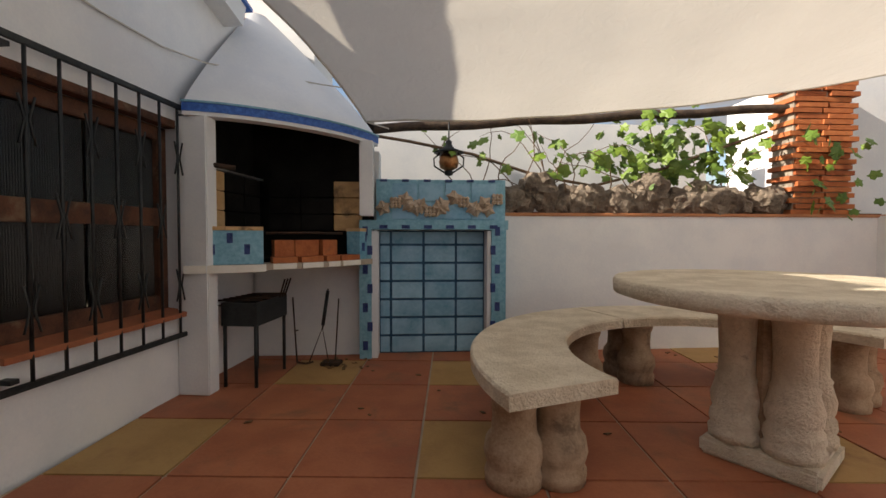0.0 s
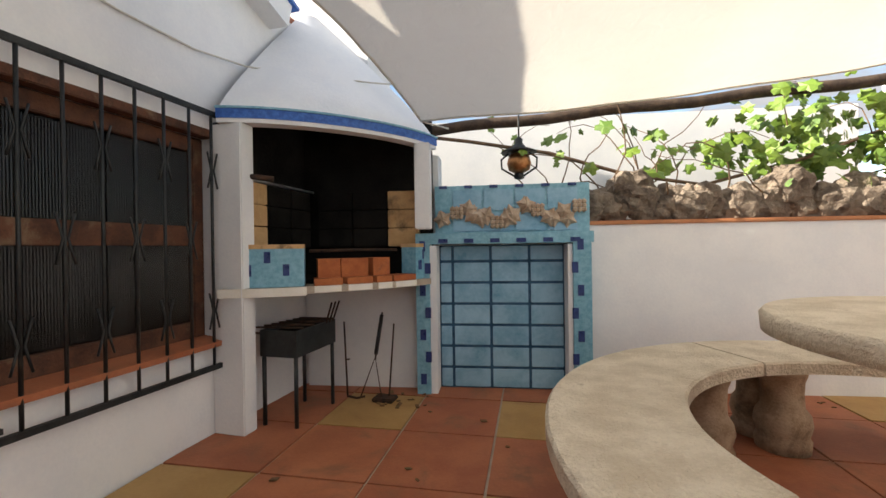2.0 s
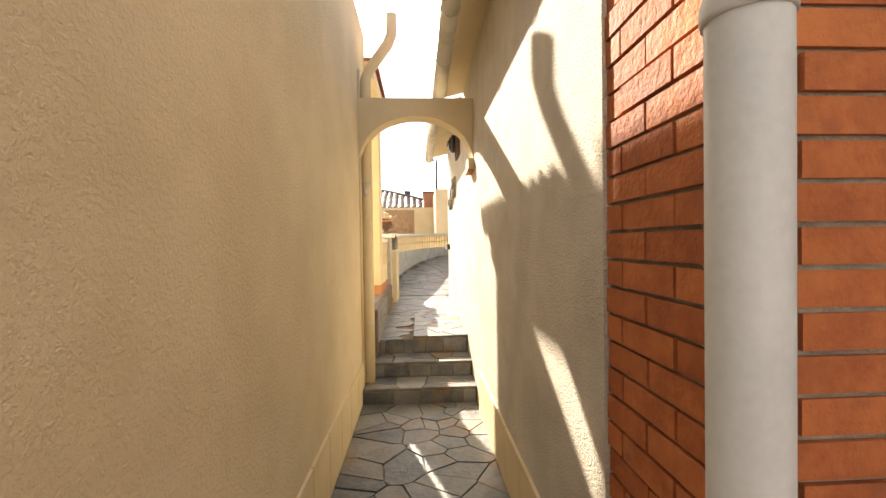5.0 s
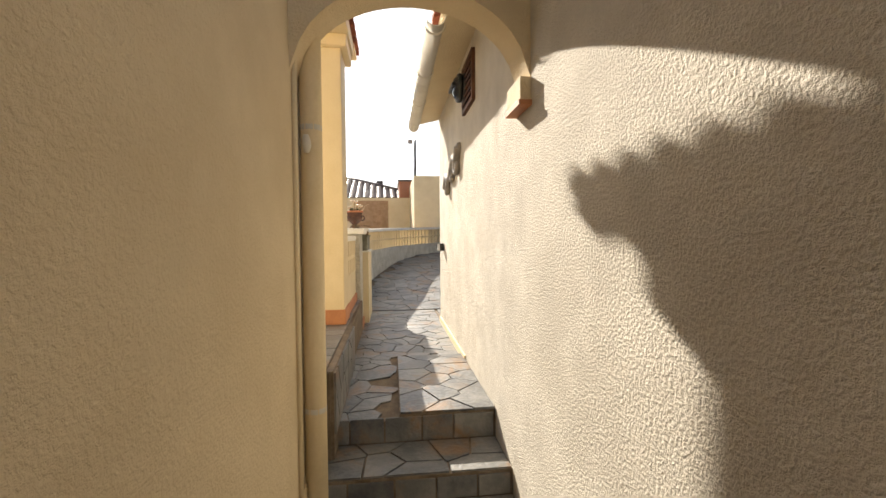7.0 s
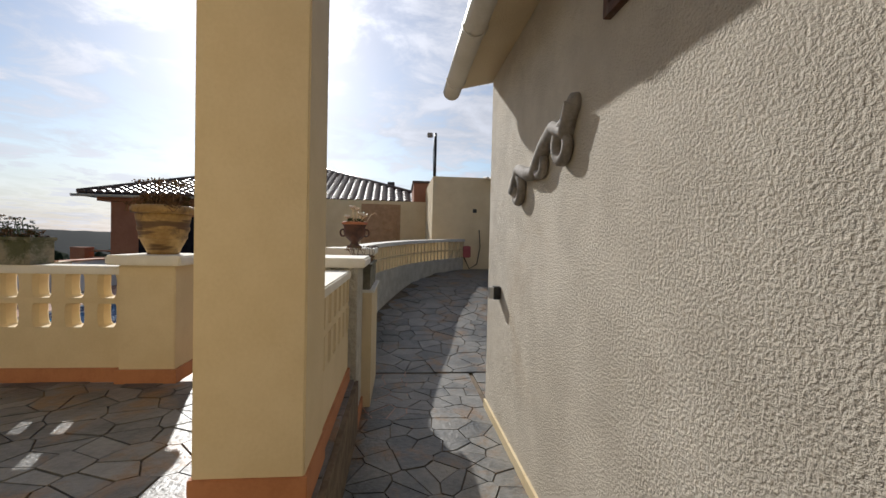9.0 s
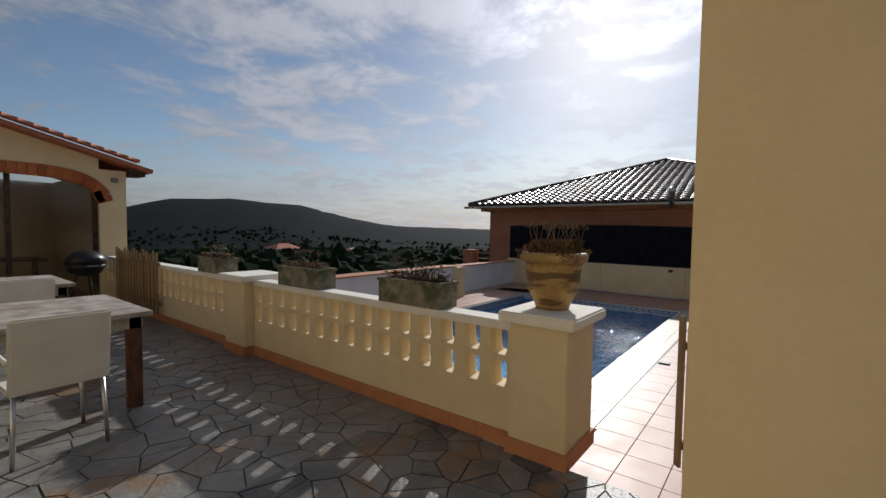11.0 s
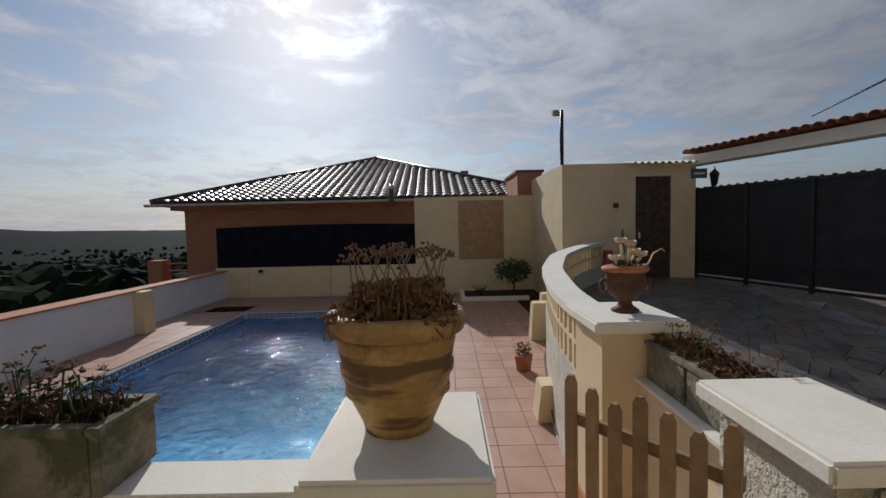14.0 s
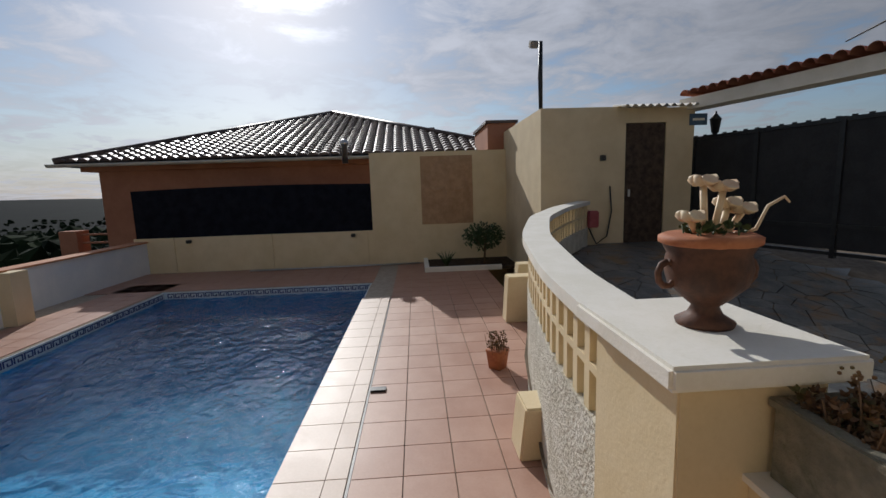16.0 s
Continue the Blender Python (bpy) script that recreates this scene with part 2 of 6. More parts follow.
    "mesh": surface("black_shade_cloth", (0.008, 0.009, 0.014), (0.016, 0.017, 0.024), 5, 0.9, 0.4, 90),
    "gate": surface("dark_gate_sheet", (0.012, 0.012, 0.014), (0.028, 0.028, 0.03), 3, 0.7, 0.4, 40),
    "sandstone": surface("sandstone_plaque", (0.36, 0.22, 0.12), (0.48, 0.31, 0.18), 5, 0.9, 0.7, 50),
    "plastic": surface("white_plastic", (0.62, 0.58, 0.50), (0.70, 0.66, 0.58), 4, 0.5, 0.1, 60),
    "steel": surface("brushed_steel", (0.5, 0.5, 0.5), (0.6, 0.6, 0.6), 10, 0.35, 0.1, 60, metal=0.9),
    "greyiron": surface("grey_cast_metal", (0.20, 0.18, 0.16), (0.33, 0.30, 0.27), 12, 0.85, 0.6, 60),
    "poolblue": surface("pool_mosaic", (0.005, 0.13, 0.32), (0.03, 0.33, 0.56), 5, 0.35, 0.2, 70),
    "border": surface("pale_border_tile", (0.55, 0.6, 0.62), (0.68, 0.72, 0.72), 5, 0.4, 0.1, 70),
    # hill scrub: distance haze is put into the colour as a blue-green hue
    "hill": surface("far_scrub_haze_tint", (0.004, 0.007, 0.009), (0.009, 0.014, 0.014), 0.02, 0.95, 0.0, 0.4, stain=(0.04, 0.034, 0.022), stain_scale=0.008, stain_at=(0.62, 0.75)),
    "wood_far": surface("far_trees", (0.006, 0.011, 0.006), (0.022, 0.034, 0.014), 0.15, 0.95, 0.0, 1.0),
    "farwhite": surface("far_house_wall", (0.6, 0.58, 0.54), (0.72, 0.7, 0.66), 1, 0.9, 0.0, 10),
    "black": surface("black_plastic", (0.012, 0.012, 0.013), (0.025, 0.025, 0.026), 8, 0.4, 0.1, 60),
    "amber": surface("amber_glass", (0.35, 0.14, 0.03), (0.5, 0.22, 0.06), 8, 0.15, 0.1, 30),
    "clear": surface("window_glass", (0.8, 0.82, 0.82), (0.85, 0.87, 0.87), 3, 0.1, 0.0, 30, transmission=1.0),
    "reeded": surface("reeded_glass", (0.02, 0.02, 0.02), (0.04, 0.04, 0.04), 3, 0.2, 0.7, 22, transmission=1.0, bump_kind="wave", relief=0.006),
    "sign": surface("blue_sign_enamel", (0.05, 0.10, 0.16), (0.08, 0.14, 0.22), 10, 0.4, 0.0, 60),
    "flower": surface("pale_succulent", (0.62, 0.42, 0.26), (0.74, 0.62, 0.42), 8, 0.5, 0.2, 40),
    "pink": surface("pink_tool", (0.3, 0.05, 0.06), (0.4, 0.09, 0.1), 8, 0.5, 0.1, 60),
    "yellowplate": surface("pale_switch", (0.45, 0.40, 0.22), (0.56, 0.5, 0.3), 10, 0.5, 0.1, 60),
}

# sail cloth lets light through
sail_mat = bpy.data.materials.new("sail_cloth")
sail_mat.use_nodes = True
st = sail_mat.node_tree
sp = st.nodes["Principled BSDF"]
sp.inputs["Roughness"].default_value = 0.9
sc = st.nodes.new("ShaderNodeTexCoord").outputs["Object"]
sn = node(st, "ShaderNodeTexNoise", {"Vector": sc}, Scale=1.4, Detail=6.0)
weave = node(st, "ShaderNodeTexNoise", {"Vector": sc}, Scale=9.0, Detail=5.0, Distortion=1.0)
scol = mix_node(st, sn.outputs[0], (0.68, 0.64, 0.57), (0.82, 0.78, 0.7))
st.links.new(scol, sp.inputs["Base Color"])
sb = node(st, "ShaderNodeBump", {"Height": weave.outputs[0]}, Strength=0.8, Distance=0.04)
st.links.new(sb.outputs[0], sp.inputs["Normal"])
tr = node(st, "ShaderNodeBsdfTranslucent", {"Color": scol})
mixs = node(st, "ShaderNodeMixShader", {1: sp.outputs[0], 2: tr.outputs[0]})
mixs.inputs[0].default_value = 0.42
st.links.new(mixs.outputs[0], st.nodes["Material Output"].inputs[0])

# pool water
water_mat = bpy.data.materials.new("pool_water")
water_mat.use_nodes = True
wn = water_mat.node_tree
wp = wn.nodes["Principled BSDF"]
wp.inputs["Base Color"].default_value = (0.55, 0.86, 0.97, 1)
wp.inputs["Roughness"].default_value, wp.inputs["IOR"].default_value, wp.inputs["Transmission Weight"].default_value = 0.015, 1.33, 1.0
wc = wn.nodes.new("ShaderNodeTexCoord").outputs["Object"]
rip = node(wn, "ShaderNodeTexNoise", {"Vector": wc}, Scale=6.0, Detail=3.0, Roughness=0.5, Distortion=0.6)
wb = node(wn, "ShaderNodeBump", {"Height": rip.outputs[0]}, Strength=1.0, Distance=0.05)
wn.links.new(wb.outputs[0], wp.inputs["Normal"])
# pot glaze: ochre with brown bands and runs
pm = M["potclay"].node_tree
pp = pm.nodes["Principled BSDF"]
pc = node(pm, "ShaderNodeMapping", {"Vector": pm.nodes.new("ShaderNodeTexCoord").outputs["Object"]})
pc.inputs["Scale"].default_value = (2.0, 2.0, 15.0)
bands = node(pm, "ShaderNodeTexNoise", {"Vector": pc.outputs[0]}, Scale=1.0, Detail=3.0, Roughness=0.45)
under = pp.inputs["Base Color"].links[0].from_socket
pm.links.new(mix_node(pm, math_node(pm, "MULTIPLY", ramp_node(pm, bands.outputs[0], 0.50, 0.56), 0.85), under, (0.10, 0.05, 0.022)), pp.inputs["Base Color"])
for k in ("hill", "wood_far", "soot", "soil", "mesh", "reeded"):
    M[k].node_tree.nodes["Principled BSDF"].inputs["Specular IOR Level"].default_value = 0.05
M["sail"], M["water"] = sail_mat, water_mat


# ---- builders ----
def join(bm, other):
    me = bpy.data.meshes.new("tmp")
    other.to_mesh(me)
    other.free()
    bm.from_mesh(me)
    bpy.data.meshes.remove(me)
    return bm


def bx(x0, x1, y0, y1, z0, z1, bevel=0.0):
    bm = bmesh.new()
    bmesh.ops.create_cube(bm, size=1)
    for v in bm.verts:
        v.co = ((x0 + x1) / 2 + v.co.x * (x1 - x0), (y0 + y1) / 2 + v.co.y * (y1 - y0), (z0 + z1) / 2 + v.co.z * (z1 - z0))
    if bevel:
        bmesh.ops.bevel(bm, geom=bm.edges[:], offset=bevel, segments=2, affect="EDGES")
    return bm


def boxes(*rows):
    bm = bmesh.new()
    for r in rows:
        join(bm, bx(*r))
    return bm


def prism(poly, z0, z1, slope=None):
    bm = bmesh.new()
    up = [bm.verts.new((x, y, z1 + (slope(x, y) if slope else 0))) for x, y in poly]
    lo = [bm.verts.new((x, y, z0 + (slope(x, y) if slope else 0))) for x, y in poly]
    bm.faces.new(up)
    bm.faces.new(lo[::-1])
    n = len(poly)
    for i in range(n):
        bm.faces.new((up[i], lo[i], lo[(i + 1) % n], up[(i + 1) % n]))
    bmesh.ops.recalc_face_normals(bm, faces=bm.faces[:])
    return bm


def lathe(profile, x=0.0, y=0.0, seg=24, wobble=0.0):
    bm = bmesh.new()
    rings = []
    for r, z in profile:
        rings.append([bm.verts.new((x + r * math.cos(2 * math.pi * i / seg) * (1 + wobble * math.sin(3 * i)), y + r * math.sin(2 * math.pi * i / seg), z)) for i in range(seg)])
    for a, b in zip(rings, rings[1:]):
        for i in range(seg):
            bm.faces.new((a[i], a[(i + 1) % seg], b[(i + 1) % seg], b[i])).smooth = True
    bm.faces.new(rings[0][::-1])
    bm.faces.new(rings[-1])
    return bm


def tube(points, r, seg=8, taper=1.0):
    bm = bmesh.new()
    pts = [Vector(p) for p in points]
    rings = []
    for i, p in enumerate(pts):
        d = (pts[min(i + 1, len(pts) - 1)] - pts[max(i - 1, 0)]).normalized()
        a = d.orthogonal().normalized()
        b = d.cross(a)
        if rings and rings[-1][1].dot(a) < 0.99:
            a = (rings[-1][1] - d * rings[-1][1].dot(d)).normalized()
            b = d.cross(a)
        rr = r * (1 + (taper - 1) * i / max(1, len(pts) - 1))
        rings.append(([bm.verts.new(p + (a * math.cos(2 * math.pi * k / seg) + b * math.sin(2 * math.pi * k / seg)) * rr) for k in range(seg)], a))
    for (q, _), (w, _) in zip(rings, rings[1:]):
        for k in range(seg):
            bm.faces.new((q[k], q[(k + 1) % seg], w[(k + 1) % seg], w[k])).smooth = True
    bm.faces.new(rings[0][0][::-1])
    bm.faces.new(rings[-1][0])
    return bm


def turned(bm, m):
    bmesh.ops.transform(bm, matrix=m, verts=bm.verts[:])
    return bm


def place_of(ob):
    p = ob.matrix_basis.translation.copy()
    return p + place_of(ob.parent) if ob.parent else p


def mesh_of(name, bm, material):
    me = bpy.data.meshes.new(name)
    bm.to_mesh(me)
    bm.free()
    me.materials.append(M[material])
    return me


def structure(name, bm, material, label=""):
    return tagged(new(name, mesh_of(name, bm, material)), label=label, kind="structure")


def thing(name, label, category, at=(0, 0, 0), group=""):
    ob = new(name)
    ob.matrix_basis = pose(*at)
    ob.empty_display_size = 0.1
    return tagged(ob, label, category, group)


def part(name, bm, material, parent, label=""):
    bmesh.ops.translate(bm, verts=bm.verts[:], vec=-place_of(parent))
    ob = new(name, mesh_of(name, bm, material))
    ob.parent = parent
    return tagged(ob, label)


def piece(name, me, parent, m):
    ob = new(name, me)
    ob.parent = parent
    ob.matrix_basis = Matrix.Translation(-place_of(parent)) @ m
    return ob


def grid_sheet(n, m, f):
    bm = bmesh.new()
    vs = [[bm.verts.new(f(i / n, j / m)) for j in range(m + 1)] for i in range(n + 1)]
    for i in range(n):
        for j in range(m):
            bm.faces.new((vs[i][j], vs[i + 1][j], vs[i + 1][j + 1], vs[i][j + 1])).smooth = True
    return bm


rng = random.Random(7)


def cells(x0, x1, y0, y1, size, gap, keep=None, seed=1):
    """Irregular flagstones: cells of a jittered grid, clipped and shrunk by the joint."""
    r = random.Random(seed)
    nx, ny = max(2, round((x1 - x0) / size)), max(2, round((y1 - y0) / size))
    seeds = {(i, j): (x0 + (i + 0.5 + r.uniform(-0.5, 0.5)) * (x1 - x0) / nx, y0 + (j + 0.5 + r.uniform(-0.5, 0.5)) * (y1 - y0) / ny) for i in range(nx) for j in range(ny) if r.random() > 0.22}
    out = []
    for (i, j), (sx, sy) in seeds.items():
        if keep and not keep(sx, sy):
            continue
        poly = [(x0, y0), (x1, y0), (x1, y1), (x0, y1)]
        for di in range(-3, 4):
            for dj in range(-3, 4):
                o = seeds.get((i + di, j + dj))
                if o is None or (di, dj) == (0, 0):
                    continue
                mx, my, nx_, ny_ = (sx + o[0]) / 2, (sy + o[1]) / 2, o[0] - sx, o[1] - sy
                ln = math.hypot(nx_, ny_)
                lim = -gap / 2
                cut = []
                for k in range(len(poly)):
                    a, b = poly[k], poly[(k + 1) % len(poly)]
                    da = ((a[0] - mx) * nx_ + (a[1] - my) * ny_) / ln - lim
                    db = ((b[0] - mx) * nx_ + (b[1] - my) * ny_) / ln - lim
                    if da <= 0:
                        cut.append(a)
                    if da * db < 0:
                        cut.append((a[0] + (b[0] - a[0]) * da / (da - db), a[1] + (b[1] - a[1]) * da / (da - db)))
                poly = cut
                if not poly:
                    break
            if not poly:
                break
        if len(poly) >= 3:
            out.append(poly)
    return out


def flags(floor, polys, z, slope=None, single=True):
    """Lays flagstones on a floor, one object each or joined."""
    if single:
        for q in polys:
            dz = rng.uniform(0.0, 0.006)
            part("flagstone", prism(q, z, z + 0.012 + dz, slope), "slate", floor)
    else:
        bm = bmesh.new()
        for q in polys:
            join(bm, prism(q, z, z + 0.012 + rng.uniform(0, 0.006), slope))
        tagged(part("flagstones", bm, "slate", floor), kind="stuff")


# ---- ground to the horizon ----
def ground_height(x, y):
    dx, dy = x + 9, y + 5
    r = math.hypot(dx, dy)
    yaw = math.degrees(math.atan2(-dx, dy)) % 360
    def rise(d0, d1):
        k = min(1, max(0, (r - d0) / (d1 - d0)))
        return k * k * (3 - 2 * k)
    z = -2.2 - 52 * rise(20, 420)
    peak = float(np.interp(yaw, (120, 130, 135, 140, 146, 150, 154, 160, 165, 175, 190, 210), (.12, .15, .5, 1.15, 2.45, 2.6, 2.95, 2.7, 1.75, 1.1, .8, .15)))
    far = rise(450, 2100)
    z += far * (50 + 2300 * math.tan(radians(peak)) + 9 * noise.noise((x / 260, y / 260, 0)) + 5 * noise.noise((x / 90, y / 90, 5)))
    z += 9 * rise(60, 300) * noise.noise((x / 90, y / 90, 3))
    return z * (1 - rise(2600, 4300)) - 8 * rise(2600, 4300)


radii = [0, 14, 20, 30, 45, 65, 90, 120, 160, 210, 270, 340, 430, 540, 680, 850, 1050, 1300, 1600, 1900, 2200, 2500, 2900, 3400, 4000, 4600]
bm = bmesh.new()
ring_rows = []
for r in radii[1:]:
    ring_rows.append([bm.verts.new((-9 + r * math.cos(a * math.pi / 90), -5 + r * math.sin(a * math.pi / 90), ground_height(-9 + r * math.cos(a * math.pi / 90), -5 + r * math.sin(a * math.pi / 90)))) for a in range(180)])
mid = bm.verts.new((-9, -5, -2.2))
for i in range(180):
    bm.faces.new((mid, ring_rows[0][i], ring_rows[0][(i + 1) % 180]))
for a, b in zip(ring_rows, ring_rows[1:]):
    for i in range(180):
        bm.faces.new((a[i], b[i], b[(i + 1) % 180], a[(i + 1) % 180])).smooth = True
structure("ground", bm, "hill", "dark scrub-covered valley and hills under cloud, tinted blue-green for haze")

ico = bmesh.new()
bmesh.ops.create_icosphere(ico, subdivisions=2, radius=1)
iv = np.array([v.co[:] for v in ico.verts])
itri = np.array([[v.index for v in f.verts] for f in ico.faces])
ico.free()
vs, fs, base = [], [], 0
tree_rng = np.random.default_rng(4)
for k in range(13000):
    yaw = radians(rng.uniform(92, 200))
    r = 24 * (45 ** rng.random())
    x, y = -9 - r * math.sin(yaw), -5 + r * math.cos(yaw)
    s = rng.uniform(.45, 1.1) * (1 + r / 110 if r < 200 else 2.6 + r / 900)
    q = iv * (1 + 0.17 * tree_rng.standard_normal((len(iv), 1))) * (s, s, s * rng.uniform(0.7, 1.2))
    vs.append(q + (x, y, ground_height(x, y) + 0.35 * s))
    fs.append(itri + base)
    base += len(iv)
me = bpy.data.meshes.new("woods")
me.from_pydata(np.concatenate(vs).tolist(), [], np.concatenate(fs).tolist())
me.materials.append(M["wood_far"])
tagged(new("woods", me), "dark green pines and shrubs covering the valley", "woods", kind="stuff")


def far_house(yaw, r, w, d, h, label):
    x, y = -9 - r * math.sin(radians(yaw)), -5 + r * math.cos(radians(yaw))
    z = ground_height(x, y) + 4.5
    h = h + 1
    hs = thing("villa", label, "house", (x, y, z - 6), "villas in the valley")
    part("wall", bx(x - w / 2, x + w / 2, y - d / 2, y + d / 2, z - 6, z + h), "farwhite", hs)
    bm = bmesh.new()
    b = [bm.verts.new((x + sx * (w / 2 + .4), y + sy * (d / 2 + .4), z + h)) for sx, sy in ((-1, -1), (1, -1), (1, 1), (-1, 1))]
    t = [bm.verts.new((x + sx * w * .2, y, z + h + 1.6)) for sx in (-1, 1)]
    for f in ((b[0], b[1], t[1], t[0]), (b[1], b[2], t[1]), (b[2], b[3], t[0], t[1]), (b[3], b[0], t[0]), (b[3], b[2], b[1], b[0])):
        bm.faces.new(f)
    part("roof", bm, "redtile", hs)
    for k in (-.3, 0, .3):
        part("window", bx(x + k * w - .5, x + k * w + .5, y + d / 2, y + d / 2 + .05, z + 1, z + 2.3), "black", hs)


for yaw, r, w, d, h in ((152, 210, 12, 8, 4), (148, 150, 9, 7, 3), (145, 170, 10, 7, 4), (158, 190, 10, 8, 4), (139, 160, 11, 8, 3), (134, 190, 9, 7, 3), (129, 220, 12, 8, 4), (161, 230, 11, 8, 3), (143, 260, 10, 8, 4)):
    far_house(yaw, r, w, d, h, "small pale villa with tiled roof in woods")

# ---- courtyard shell ----
structure("floor_courtyard", bx(-2.3, 6.5, -2.0, 5.6, -2.3, -0.012), "grout", "worn terracotta paving of large square tiles")
TURN = radians(4)
house = boxes((-2.63, -2.33, .93, 1.85, -.6, 3.3), (-2.63, -2.33, 1.85, 3.17, -.6, .6), (-2.63, -2.33, 1.85, 3.17, 2.05, 3.3), (-2.63, -2.33, 3.17, 4.6, -.6, 3.3))
wall_house = structure("wall_courtyard_house", house, "white", "white plastered house wall with a barred window")
structure("wall_alley_house", boxes((-9.45, -2.63, .557, .86, -.7, 2.98), (-2.63, -2.33, .557, .93, -.7, 2.98)), "rough", "rough cream rendered house wall along the passage")
structure("wall_house_end", boxes((-9.45, -9.15, .86, 6.0, -.7, 2.98), (-9.15, -2.63, 4.6, 4.9, -.7, 3.3), (-9.15, -2.63, .86, 4.6, -.7, -.5)), "rough")
structure("wall_courtyard_south", bx(-1.0, 6.5, -2.3, -2.0, -.3, 2.2), "white")
structure("wall_courtyard_east", bx(6.2, 6.5, -2.0, 5.6, -.3, 1.5), "white")

ANG = math.atan(0.15)
BACK = Matrix.Translation((-1.07, 4.45, 0)) @ Matrix.Rotation(ANG, 4, "Z")


def back(*r, bevel=0.0):
    return turned(bx(*r, bevel), BACK)


def backs(*rows):
    return turned(boxes(*rows), BACK)


structure("wall_courtyard_back", backs((-1.6, -.0, .0, .25, -.3, 2.1), (0, 1.13, .06, .25, -.3, 1.3), (1.13, 5.9, 0, .25, -.3, 1.44), (0, 1.13, 0, .25, 1.3, 1.42)), "white", "low white plastered garden wall")
structure("coping_courtyard", back(1.31, 5.9, -.02, .27, 1.44, 1.475, bevel=.008), "skirt", "terracotta coping on the white wall")
structure("bed_soil", back(-1.6, 5.9, .27, 1.2, 1.1, 1.5), "soil")
structure("wall_neighbour", back(-2.2, 4.4, 1.25, 1.5, .8, 2.75), "white", "white neighbour's wall behind the vine")
structure("wall_neighbour_high", backs((5.4, 6.8, .3, 2.2, 1.2, 3.3)), "white")
structure("wall_courtyard_side", turned(bx(5.55, 5.8, -5, 0, -.3, 1.46), BACK), "white")

# hood in the corner
HC, HR = Vector((-2.33, 4.36)), 1.24


def arc(r, k, z):
    a = radians(-86 + 86 * k + 6 * math.sin(math.pi * k) * 0)
    bulge = 1 - 0.10 * math.sin(math.pi * k)
    return (HC.x + r * bulge * math.cos(a), HC.y + r * bulge * math.sin(a), z)


def arc_slab(r0, r1, z0, z1, n=20, k0=0.0, k1=1.0):
    bm = bmesh.new()
    rows = []
    for i in range(n + 1):
        k = k0 + (k1 - k0) * i / n
        rows.append([bm.verts.new(arc(*q)) for q in ((r0, k, z0), (r1, k, z0), (r1, k, z1), (r0, k, z1))])
    for a, b in zip(rows, rows[1:]):
        for j in range(4):
            bm.faces.new((a[j], a[(j + 1) % 4], b[(j + 1) % 4], b[j]))
    bm.faces.new(rows[0])
    bm.faces.new(rows[-1][::-1])
    bmesh.ops.recalc_face_normals(bm, faces=bm.faces[:])
    return bm


oven = thing("masonry_barbecue", "white corner masonry barbecue with soot-blackened hood", "barbecue", (-2.3, 3.2, 0))
hood = grid_sheet(20, 12, lambda u, v: arc(HR * (1.0 - 0.93 * v) + .02, u, 2.22 + 1.25 * v ** 0.9))
part("hood", hood, "white", oven)
part("hood_lining", grid_sheet(16, 6, lambda u, v: arc((HR - .06) * (1.0 - 0.85 * v), u, 2.13 + 1.1 * v)), "soot", oven)
part("hood_rim", arc_slab(HR - .09, HR + .03, 2.13, 2.16), "white", oven)
part("tile_band", arc_slab(HR - .05, HR + .035, 2.16, 2.225), "bluetrim", oven, "cobalt blue tile band")
part("tile_band_edge", arc_slab(HR - .05, HR + .045, 2.225, 2.24), "mosaic", oven)
part("post", bx(-2.33, -2.08, 3.13, 3.26, 0, 2.13, .008), "white", oven)
part("post", back(-.16, -.03, -.34, -.22, 1.42, 2.14, bevel=.006), "white", oven)
part("back_plate", boxes((-2.325, -2.31, 3.26, 4.42, 1.02, 2.2), (-2.325, -2.31, 3.45, 4.42, 2.2, 2.45), (-2.325, -2.31, 3.7, 4.42, 2.45, 2.75)), "soot", oven, "soot-blackened wall")
part("back_plate", back(-1.27, -.05, -.03, -.01, 1.02, 2.4), "soot", oven)
part("under_wall", back(-1.23, -.12, -.05, -.012, 0, .95), "white", oven)
part("counter", prism([arc(.02, 0, 0)[:2]] + [arc(HR + .03, i / 14, 0)[:2] for i in range(15)], .95, 1.0), "grout", oven, "rough concrete shelf edge")
part("ash_bed", prism([arc(.03, 0, 0)[:2]] + [arc(HR - .25, i / 10, 0)[:2] for i in range(11)], 1.0, 1.03), "soot", oven)
for row in range(3):
    z = 1.28 + row * .165
    for k in range(3):
        y0 = 3.27 + k * .3
        part("fire_brick", bx(-2.31, -2.2, y0, y0 + .29, z, z + .158, .006), "soot" if k else "firebrick", oven)
        u0 = -1.08 + k * .32
        part("fire_brick", back(u0, min(u0 + .31, -.17), -.14, -.031, z, z + .158, bevel=.006), "firebrick" if k == 2 else "soot", oven)
part("shelf_line", bx(-2.31, -2.19, 3.26, 4.2, 1.775, 1.79), "steel", oven)
for k0, k1 in ((.02, .3), (.86, .98)):
    blk = arc_slab(HR - .16, HR - .015, 1.0, 1.27, 8, k0, k1)
    b = part("tiled_block", blk, "mosaic", oven, "blue mosaic kerb block")
    for q in (.25, .5, .75):
        kk = k0 + (k1 - k0) * q
        zz = 1.08 if q != .5 else 1.17
        part("navy_tile", arc_slab(HR - .02, HR - .012, zz, zz + .08, 1, kk - .012, kk + .012), "navy", b)
    part("brick_cap", arc_slab(HR - .17, HR - .01, 1.27, 1.3, 6, k0, k1), "firebrick", b)
